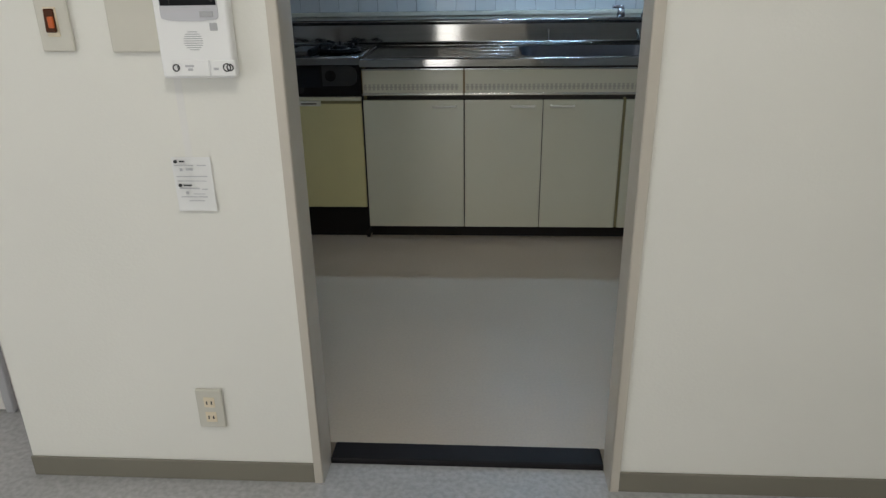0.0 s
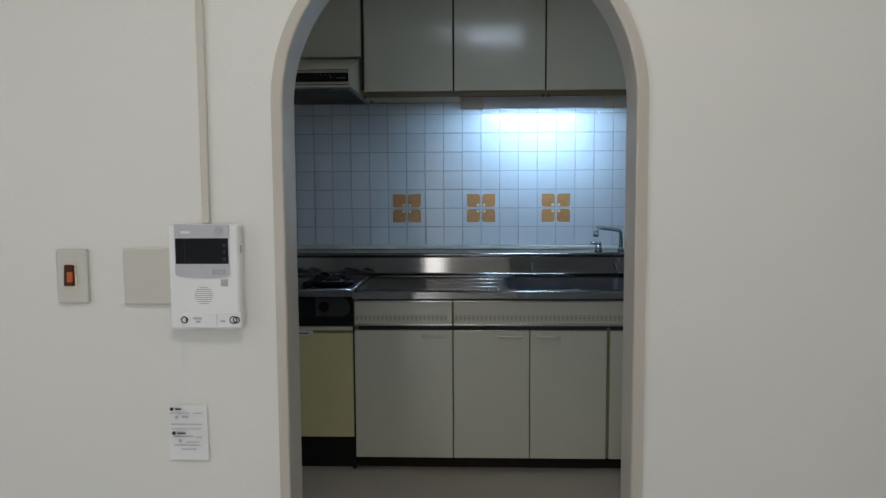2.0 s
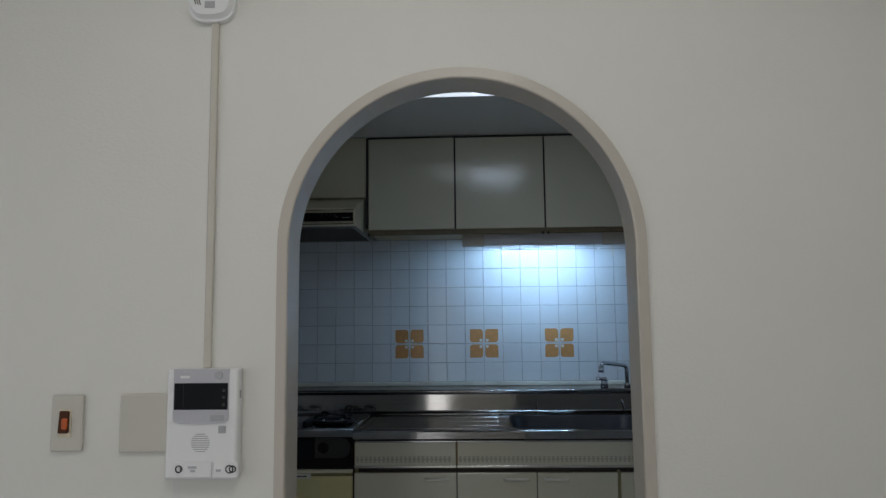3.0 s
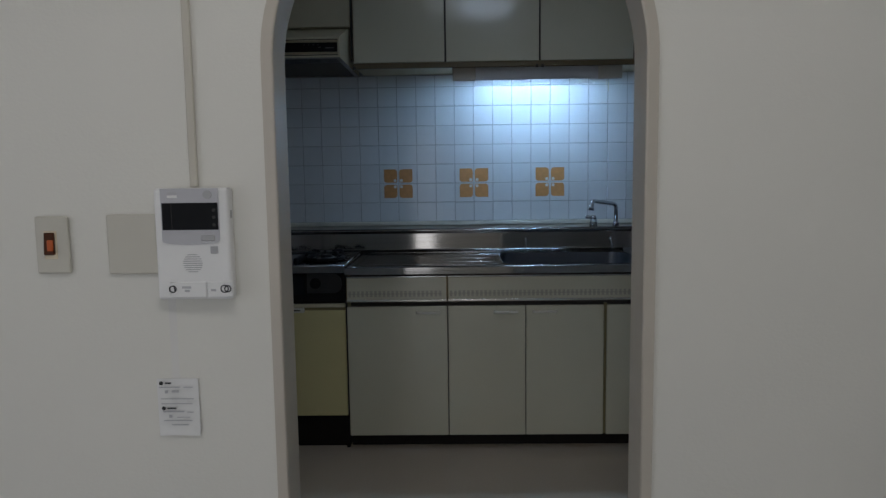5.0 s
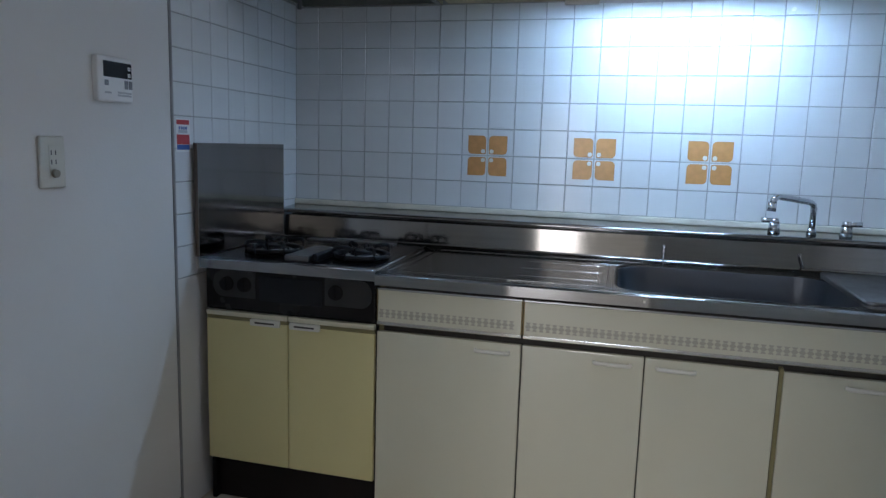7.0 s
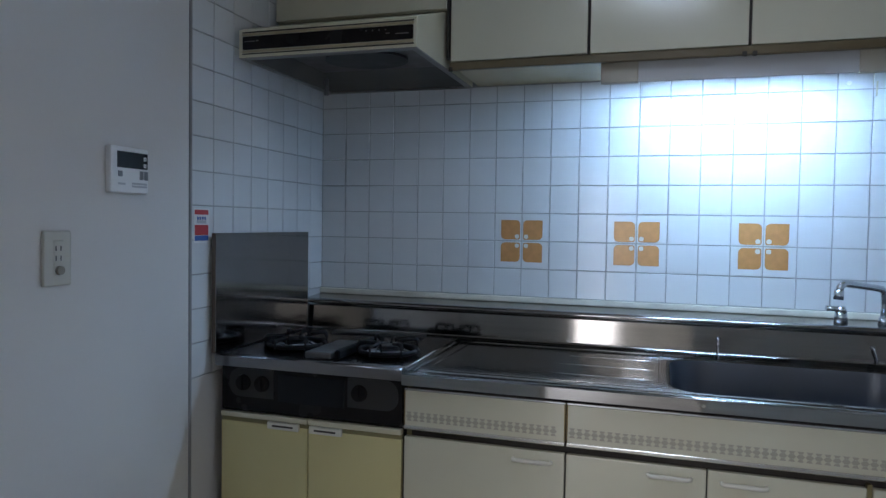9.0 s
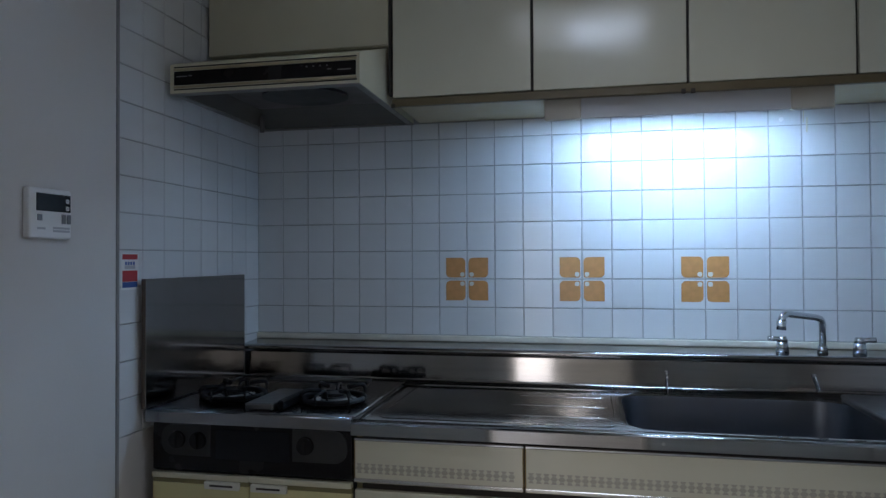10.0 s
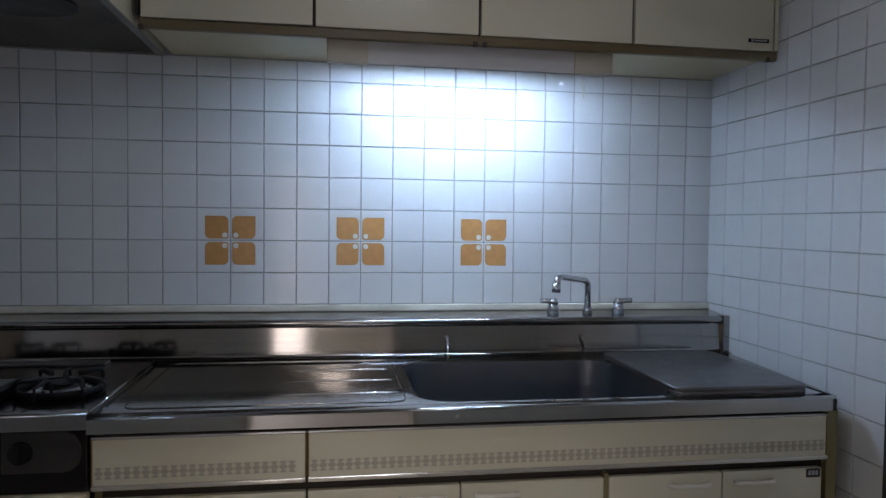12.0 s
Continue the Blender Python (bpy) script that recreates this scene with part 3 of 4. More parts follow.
# ---- kitchen: gas stove and its cabinet ----
def stove_cabinet():
    c = thing("stove_cabinet", (0.325, -0.35, 0.0), "pale yellow stove cabinet with two doors and black base", "cabinet")
    body = bmesh.new()
    for a, b in ((0.034, 0.048), (0.602, 0.616)):
        add_box(body, a, b, FRONT + 0.02, -0.16, 0.0, 0.66)
    add_box(body, 0.048, 0.602, -0.175, -0.16, 0.0, 0.66)
    add_box(body, 0.048, 0.602, FRONT + 0.03, -0.175, 0.145, 0.16)
    part("body", body, KICK, c, "dark cabinet carcass")
    part("dark_recess", box(0.048, 0.602, FRONT + 0.022, FRONT + 0.03, 0.16, 0.66), DARK_GAP, c)
    part("kickboard", box(0.048, 0.602, FRONT + 0.045, FRONT + 0.058, 0.0, 0.152), KICK, c, "black recessed base")
    for x0, x1, hx in ((0.036, 0.3245, 0.249), (0.3275, 0.614, 0.385)):
        d = part("door", box(x0, x1, FRONT, FRONT + 0.018, 0.155, 0.631, 0.003, 2), DOOR_YELLOW, c)
        part("trim_band", box(x0, x1, FRONT + 0.002, FRONT + 0.018, 0.631, 0.644, 0.001), OLIVE, d, "olive band under the door's top edge")
        part("top_cap", box(x0, x1, FRONT - 0.004, FRONT + 0.018, 0.644, 0.659, 0.003, 2), CREAM, d, "cream top edge")
        h = part("handle", box(hx - 0.051, hx + 0.051, FRONT - 0.011, FRONT + 0.002, 0.622, 0.643, 0.003, 2), HANDLE, d, "pale plastic finger pull")
        part("finger_slot", box(hx - 0.034, hx + 0.034, FRONT - 0.012, FRONT - 0.008, 0.630, 0.6355, 0.0008), DARK_GAP, h)


stove_cabinet()


def gas_stove():
    s = thing("gas_stove", (0.32, -0.42, 0.66), "built-in two-burner gas stove, steel top and black front", "stove")
    part("body", box(0.04, 0.612, -0.685, -0.15, 0.66, 0.796), BLACK_ENAMEL, s)
    part("front_panel", box(0.035, 0.615, -0.703, -0.684, 0.664, 0.797, 0.004, 2), BLACK_ENAMEL, s, "glossy black front panel")
    bm = bmesh.new()
    lip_profile(bm, 0.022, 0.617, -0.718, 0.829, 0.032, -0.142)
    part("top_plate", bm, STEEL_STOVE, s, "stainless steel top with a rolled edge")
    bm = bmesh.new()
    add_tube(bm, [(0.6165, -0.700, 0.829), (0.6165, -0.15, 0.829)], 0.004, 8)
    part("side_bead", bm, STEEL, s)
    for x0, x1, knobs in ((0.064, 0.212, (0.113, 0.176)), (0.450, 0.602, (0.487,))):
        side = 1 if x0 > 0.3 else -1
        outline = [(u, v) if u * side > 0 else (math.copysign((x1 - x0) / 2, u), math.copysign(0.042, v)) for u, v in rounded(x1 - x0, 0.084, 0.034)]
        outline = [p for k, p in enumerate(outline) if p != outline[k - 1]]
        e = part("knob_plate", slab(outline, lambda u, v, w, c=(x0 + x1) / 2: (c + u, -0.7028 - w, 0.749 + v), 0.0035), DARK_GREY, s, "dark grey control plate")
        for kx in knobs:
            k = bmesh.new()
            add_cyl(k, (kx, -0.705, 0.750), (kx, -0.716, 0.750), 0.024, 0.022, 24)
            add_box(k, kx - 0.004, kx + 0.004, -0.724, -0.715, 0.730, 0.770, 0.001)
            part("knob", k, BLACK_ENAMEL, s, "round black knob")
    part("flame_window", box(0.225, 0.44, -0.7045, -0.702, 0.700, 0.782, 0.001), SCREEN, s, "dark glass grill window")
    for bx in (0.183, 0.497):
        by = -0.52
        part("drip_pan", slab([(0.095 * math.cos(a / 18 * math.pi), 0.095 * math.sin(a / 18 * math.pi)) for a in range(36)], lambda u, v, w: (bx + u, by + v, 0.830 + w), 0.006, 0.12), BLACK_ENAMEL, s, "black enamel drip pan")
        part("burner", cyl((bx, by, 0.834), (bx, by, 0.850), 0.038, 0.036, 28), BLACK_IRON, s)
        dish = bmesh.new()
        add_cyl(dish, (bx, by, 0.8365), (bx, by, 0.846), 0.072, 0.048, 36, caps=False)
        add_cyl(dish, (bx, by, 0.846), (bx, by, 0.840), 0.048, 0.040, 36, caps=False)
        part("burner_dish", dish, CHROME, s, "bright steel dish round the burner")
        part("burner_cap", cyl((bx, by, 0.850), (bx, by, 0.857), 0.034, 0.028, 28), BLACK_IRON, s)
        g = bmesh.new()
        ring = [(bx + 0.088 * math.cos(a / 14 * math.pi), by + 0.088 * math.sin(a / 14 * math.pi), 0.842) for a in range(29)]
        add_tube(g, ring, 0.0075, 8)
        for a in (0.25, 0.75, 1.25, 1.75):
            c, d = math.cos(a * math.pi), math.sin(a * math.pi)
            add_tube(g, [(bx + 0.098 * c, by + 0.098 * d, 0.832), (bx + 0.100 * c, by + 0.100 * d, 0.862), (bx + 0.094 * c, by + 0.094 * d, 0.869), (bx + 0.084 * c, by + 0.084 * d, 0.871), (bx + 0.044 * c, by + 0.044 * d, 0.867)], 0.0065, 8)
        part("pan_support", g, BLACK_IRON, s, "black cast-iron pan support")
        for a in (0.55, 1.45):
            c, d = math.cos(a * math.pi), math.sin(a * math.pi)
            w = bmesh.new()
            add_tube(w, [(bx + 0.040 * c, by + 0.040 * d, 0.846), (bx + 0.046 * c, by + 0.046 * d, 0.866), (bx + 0.060 * c, by + 0.060 * d, 0.870), (bx + 0.104 * c, by + 0.104 * d, 0.864), (bx + 0.108 * c, by + 0.108 * d, 0.834)], 0.0036, 8)
            part("wire_rest", w, BLACK_IRON, s)
    cover = part("grill_vent_cover", box(0.296, 0.380, -0.675, -0.45, 0.830, 0.850, 0.005, 2), STEEL_WORN, s, "grey metal cover between the burners")
    lid = bmesh.new()
    add_box(lid, 0.384, 0.402, -0.66, -0.47, 0.830, 0.856, 0.004)
    part("black_rail", lid, BLACK_IRON, s)
    part("rear_vent", box(0.15, 0.50, -0.215, -0.165, 0.829, 0.836, 0.002), STEEL_WORN, s)


gas_stove()


def heat_shield():
    h = thing("heat_shield", (0.02, -0.445, 0.84), "stainless steel splash plate leaning on the tiles", "splash plate")
    bm = bmesh.new()
    for x, y0, y1, z0, z1 in ((0.026, -0.722, -0.158, 0.832, 1.190),):
        add_box(bm, x - 0.004, x, y0, y1, z0, z1, 0.001)
    part("sheet", bm, SHIELD_STEEL, h)
    part("folded_edge", box(0.014, 0.0265, -0.7255, -0.722, 0.832, 1.190, 0.001), BRONZE_TRIM, h, "brownish folded front edge")
    part("back_edge", box(0.006, 0.0222, -0.165, -0.158, 0.832, 1.190, 0.001), STEEL_WORN, h)


heat_shield()

# ---- kitchen: hood and wall cabinets ----
def range_hood():
    h = thing("range_hood", (0.32, -0.3, 1.73), "slim cream range hood with a dark control strip", "range hood")
    x0, x1 = 0.028, 0.608
    bm = bmesh.new()
    prof = [(-0.612, 1.7275), (-0.612, 1.812), (-0.585, 1.824), (-0.345, 1.902), (-0.005, 1.902), (-0.005, 1.7275)]
    a = [bm.verts.new((x0, y, z)) for y, z in prof]
    b = [bm.verts.new((x1, y, z)) for y, z in prof]
    for i in range(len(prof)):
        j = (i + 1) % len(prof)
        if i != 5:
            bm.faces.new((a[i], a[j], b[j], b[i]))
    bm.faces.new(a), bm.faces.new(b)
    # flange round the open underside
    for p in ((x0, x1, -0.612, -0.585), (x0, x1, -0.03, -0.005), (x0, x0 + 0.02, -0.585, -0.03), (x1 - 0.02, x1, -0.585, -0.03)):
        part("flange", box(p[0], p[1], p[2], p[3], 1.7255, 1.7285), HOOD_RIM, h)
    part("shell", bm, CREAM, h, "cream enamel shell")
    bm = bmesh.new()
    q = [(x0 + 0.02, -0.585, 1.729), (x1 - 0.02, -0.585, 1.729), (x1 - 0.02, -0.03, 1.729), (x0 + 0.02, -0.03, 1.729),
         (x0 + 0.06, -0.50, 1.775), (x1 - 0.06, -0.50, 1.775), (x1 - 0.06, -0.16, 1.775), (x0 + 0.06, -0.16, 1.775)]
    v = [bm.verts.new(p) for p in q]
    for i in range(4):
        bm.faces.new((v[i], v[(i + 1) % 4], v[4 + (i + 1) % 4], v[4 + i]))
    bm.faces.new(v[4:])
    part("inner_pan", bm, HOOD_PAN, h, "grimy grey metal underside")
    part("filter", slab([(0.14 * math.cos(k * math.pi / 18), 0.12 * math.sin(k * math.pi / 18)) for k in range(36)], lambda u, v, w: (0.33 + u, -0.33 + v, 1.766 + w), 0.008), DARK_GREY, h, "dark grease filter")
    part("bracket", cyl((0.075, -0.12, 1.700), (0.075, -0.12, 1.775), 0.008), STEEL_WORN, h)
    part("control_strip", box(x0 + 0.014, x1 - 0.010, -0.616, -0.611, 1.751, 1.791, 0.001), BLACK_ENAMEL, h, "dark brown control strip")
    for z0, z1 in ((1.742, 1.749), (1.793, 1.800)):
        part("trim_line", box(x0 + 0.012, x1 - 0.008, -0.6155, -0.611, z0, z1, 0.001), YELLOWED, h, "tarnished cream metal line")
    for z in (1.7385, 1.8035):
        part("groove", box(x0 + 0.012, x1 - 0.008, -0.6135, -0.611, z - 0.0018, z + 0.0018), DARK_GAP, h)
    for k in range(4):
        part("switch_button", box(0.452 + 0.020 * k, 0.457 + 0.020 * k, -0.6175, -0.6155, 1.779, 1.783, 0.0008), DARK_MARK, h)
    for a0, b0, z in ((0.515, 0.527, 1.769), (0.545, 0.585, 1.766), (0.050, 0.085, 1.774), (0.090, 0.100, 1.775)):
        part("printed_mark", box(a0, b0, -0.6165, -0.6158, z, z + 0.003), DARK_MARK, h)


range_hood()


def hood_cupboard():
    c = thing("hood_cupboard", (0.32, -0.2, 1.905), "cream cupboard panel above the range hood", "cupboard")
    part("body", box(0.008, 0.622, -0.352, -0.003, 1.904, KC - 0.004), CREAM, c)
    part("front_panel", box(0.010, 0.618, -0.370, -0.353, 1.906, KC - 0.006, 0.002), CREAM, c)
    part("dark_edge", box(0.6185, 0.6265, -0.362, -0.340, 1.75, KC - 0.006), DARK_GAP, c)


hood_cupboard()


def wall_cabinet():
    c = thing("wall_cabinet", (1.505, -0.18, 1.73), "long off-white wall cabinet with four doors", "wall cabinet")
    part("body", box(0.629, 2.382, -0.346, -0.003, 1.731, KC - 0.004, 0.002), YELLOWED, c, "yellowed cream cabinet body")
    part("dark_recess", box(0.632, 2.380, -0.3478, -0.3462, 1.742, KC - 0.013), DARK_GAP, c)
    part("bottom_rail", box(0.629, 2.382, -0.366, -0.347, 1.713, 1.737, 0.002), RAIL_BROWN, c, "dark olive-brown lower rail")
    part("top_rail", box(0.629, 2.382, -0.362, -0.347, KC - 0.012, KC - 0.003), DARK_GAP, c)
    part("end_panel", box(2.372, 2.384, -0.366, -0.347, 1.742, KC - 0.013), CREAM, c)
    edges = (0.629, 1.062, 1.503, 1.942, 2.373)
    for a, b, tilt in zip(edges, edges[1:], (-0.009, -0.001, 0.0008, 0.0)):
        bm = box(a + 0.004, b - 0.004, -0.366, -0.3485, 1.740, KC - 0.014, 0.002, 2)
        for v in bm.verts:
            v.co.y += tilt * (v.co.x - a) / (b - a)
        d = part("door", bm, DOOR_WHITE, c)
        if b > 2.3:
            part("plate", box(2.289, 2.354, -0.3685, -0.366, 1.762, 1.773, 0.0006), SCREEN, d, "small dark name plate")
            part("emblem", box(2.297, 2.304, -0.3692, -0.3685, 1.764, 1.771), GREY_PLASTIC, d)
            part("emblem", box(2.307, 2.347, -0.3692, -0.3685, 1.7655, 1.7695), GREY_PLASTIC, d)
    for x in (0.634, 1.490, 1.516, 2.352):
        part("catch", box(x - 0.006, x + 0.006, -0.369, -0.360, 1.709, 1.722, 0.001), DARK_GAP, c)


wall_cabinet()


def cabinet_lamp():
    l = thing("cabinet_lamp", (1.57, -0.25, 1.73), "tan under-cabinet lamp with a lit tube behind its shade", "lamp")
    x0, xa, xb, x1 = 1.095, 1.204, 1.783, 1.897
    part("housing", box(xa, xb, -0.322, -0.215, 1.7045, 1.7258, 0.002), WHITE_PLASTIC, l)
    part("shade", box(xa, xb, -0.326, -0.3225, 1.658, 1.7255, 0.001), SHADE, l, "pale grey front shade")
    # added lip, out of sight, keeps tube light off the cabinet underside
    part("reflector_lip", box(xa, xb, -0.2148, -0.2105, 1.690, 1.7258, 0.001), WHITE_PLASTIC, l)
    for a, b in ((x0, xa), (xb, x1)):
        # added block behind each cap, out of sight, stops the tube's sideways light
        part("end_body", box(a + 0.001, b - 0.001, -0.3055, -0.211, 1.683, 1.7257, 0.002), NEON, l)
        part("end_cap", box(a, b, -0.328, -0.306, 1.657, 1.7257, 0.004, 2), NEON, l, "tan plastic end cap")
    part("tube", cyl((1.235, -0.268, 1.693), (1.752, -0.268, 1.693), 0.013, n=20), LAMP_TUBE, l, "lit white tube")
    for a, b in ((xa, 1.235), (1.752, xb)):
        part("tube_holder", cyl((a, -0.268, 1.693), (b, -0.268, 1.693), 0.012), WHITE_PLASTIC, l)
    part("cord_eye", cyl((1.784, -0.212, 1.650), (1.784, -0.222, 1.650), 0.006, n=12), WHITE_PLASTIC, l)
    bm = bmesh.new()
    add_tube(bm, [(1.845, -0.215, 1.70), (1.847, -0.212, 1.668), (1.846, -0.212, 1.640)], 0.0011, 6)
    add_tube(bm, [(1.858, -0.205, 1.655), (1.857, -0.205, 1.612)], 0.0022, 6)
    part("pull_cord", bm, CREAM, l, "thin yellowish pull cord")


cabinet_lamp()


def ceiling_lamp():
    l = thing("ceiling_lamp", (1.15, -1.2, KC), "flat rectangular white ceiling lamp, lit", "ceiling lamp")
    part("base", box(0.93, 1.42, -1.36, -1.06, KC - 0.012, KC - 0.001, 0.003), WHITE_PLASTIC, l)
    part("diffuser", box(0.905, 1.445, -1.37, -1.05, KC - 0.032, KC - 0.012, 0.006, 3), LAMP_PANEL, l, "lit white acrylic cover")
    part("light_strip", box(1.15, 1.43, -1.335, -1.115, KC - 0.042, KC - 0.0325, 0.003, 2), LAMP_CORE, l, "bright lit middle of the cover")


ceiling_lamp()

# ---- kitchen: left wall ----
def room_lamp():
    l = thing("room_ceiling_lamp", (1.12, -3.55, TOP), "round lit ceiling lamp of the living room", "ceiling lamp")
    part("base", cyl((1.12, -3.55, TOP - 0.03), (1.12, -3.55, TOP - 0.001), 0.21, 0.21, 40), WHITE_PLASTIC, l)
    bm = bmesh.new()
    add_cyl(bm, (1.12, -3.55, TOP - 0.105), (1.12, -3.55, TOP - 0.03), 0.23, 0.25, 48)
    part("diffuser", bm, ROOM_DIFFUSER, l, "lit white diffuser")


room_lamp()


def water_heater_remote():
    r = thing("water_heater_remote", (0.0, -1.06, 1.349), "white water-heater remote with a dark display", "remote control")
    part("casing", box(0.001, 0.020, -1.125, -0.998, 1.292, 1.406, 0.004, 2), WHITE_PLASTIC, r)
    part("display", box(0.0195, 0.0212, -1.106, -1.002, 1.354, 1.394, 0.0006), SCREEN, r, "black display")
    for z in (1.363, 1.380):
        b = part("arrow_button", box(0.021, 0.0228, -1.018, -1.008, z - 0.005, z + 0.005, 0.0008), WHITE_PLASTIC, r)
        part("arrow", box(0.0226, 0.0232, -1.015, -1.011, z - 0.0018, z + 0.0018), INK, r)
    for y0, y1 in ((-1.030, -1.017), (-1.014, -1.001)):
        part("button", box(0.0195, 0.0218, y0, y1, 1.327, 1.349, 0.0008), DARK_BUTTON, r)
    part("button", box(0.0195, 0.0215, -1.103, -1.089, 1.332, 1.346, 0.0006), DARK_BUTTON, r)
    for y0, y1, z in ((-1.103, -1.079, 1.312), (-1.056, -1.004, 1.314), (-1.056, -1.004, 1.307)):
        part("printed_mark", box(0.0198, 0.0204, y0, y1, z, z + 0.005), INK, r)


water_heater_remote()


def kitchen_outlet():
    o = thing("wall_outlet", (0.0, -1.265, 1.15), "ivory double outlet with an earth terminal", "outlet")
    part("cover", box(0.001, 0.011, -1.309, -1.234, 1.077, 1.2, 0.004, 2), IVORY_PLASTIC, o)
    part("insert", box(0.0105, 0.0125, -1.285, -1.257, 1.101, 1.179, 0.001), IVORY_PLASTIC, o)
    for z in (1.161, 1.139):
        for y in (-1.278, -1.265):
            part("slot", box(0.0122, 0.0128, y - 0.0015, y + 0.0015, z - 0.0055, z + 0.0055), INK_DARK, o)
    part("earth_terminal", cyl((0.012, -1.270, 1.112), (0.020, -1.270, 1.112), 0.0105, 0.0095), TERMINAL, o)


kitchen_outlet()


def safety_sticker():
    s = thing("safety_sticker", (0.0, -0.757, 1.21), "red, white and blue paper sticker on the tile", "sticker")
    part("sheet", box(0.0012, 0.0022, -0.793, -0.721, 1.162, 1.262), PAPER, s)
    for y0, y1, z0, z1, m in ((-0.789, -0.726, 1.244, 1.258, RED), (-0.789, -0.726, 1.184, 1.214, RED), (-0.789, -0.726, 1.168, 1.183, BLUE), (-0.780, -0.736, 1.218, 1.228, INK)):
        part("print_block", box(0.0022, 0.0026, y0, y1, z0, z1), m, s)
    for k in range(4):
        part("print_mark", box(0.0022, 0.0027, -0.778 + 0.011 * k, -0.771 + 0.011 * k, 1.229, 1.238), BLUE, s)


safety_sticker()

# ---- living room wall ----
Y = FACE


def plate_outlet():
    o = thing("wall_outlet", (0.5055, Y, 0.2039), "ivory double wall outlet near the floor", "outlet")
    part("cover", box(0.473, 0.5379, Y - 0.009, Y - 0.001, 0.15, 0.2578, 0.004, 2), IVORY_PLASTIC, o)
    for z in (0.2225, 0.1814):
        part("insert", box(0.4921, 0.5188, Y - 0.0108, Y - 0.0085, z - 0.014, z + 0.014, 0.001), CREAM_PLASTIC, o)
        for x in (0.4997, 0.5112):
            part("slot", box(x - 0.0015, x + 0.0015, Y - 0.0113, Y - 0.0106, z - 0.005, z + 0.004), INK_DARK, o)


plate_outlet()


def light_switch():
    s = thing("light_switch", (0.321, Y, 1.087), "ivory switch plate with an amber rocker", "light switch")
    part("cover", box(0.288, 0.354, Y - 0.009, Y - 0.001, 1.0328, 1.145, 0.004, 2), IVORY_PLASTIC, s)
    part("insert", box(0.306, 0.3314, Y - 0.011, Y - 0.0085, 1.0615, 1.1165, 0.001), CREAM_PLASTIC, s)
    bm = box(0.3075, 0.3285, Y - 0.018, Y - 0.0105, 1.070, 1.1135, 0.002)
    for v in bm.verts:
        if v.co.y < Y - 0.014 and v.co.z > 1.092:
            v.co.y += 0.004
    part("rocker", bm, AMBER, s, "dark amber rocker")
    part("pilot_window", box(0.3155, 0.3270, Y - 0.0188, Y - 0.0145, 1.078, 1.0995, 0.0015), AMBER_WINDOW, s, "lit red-orange pilot window")


light_switch()


def blank_plate():
    b = thing("blank_plate", (0.4743, Y, 1.0866), "blank ivory cover plate", "cover plate")
    part("cover", box(0.428, 0.538, Y - 0.009, Y - 0.001, 1.0303, 1.1469, 0.004, 2), IVORY_PLASTIC, b)


blank_plate()


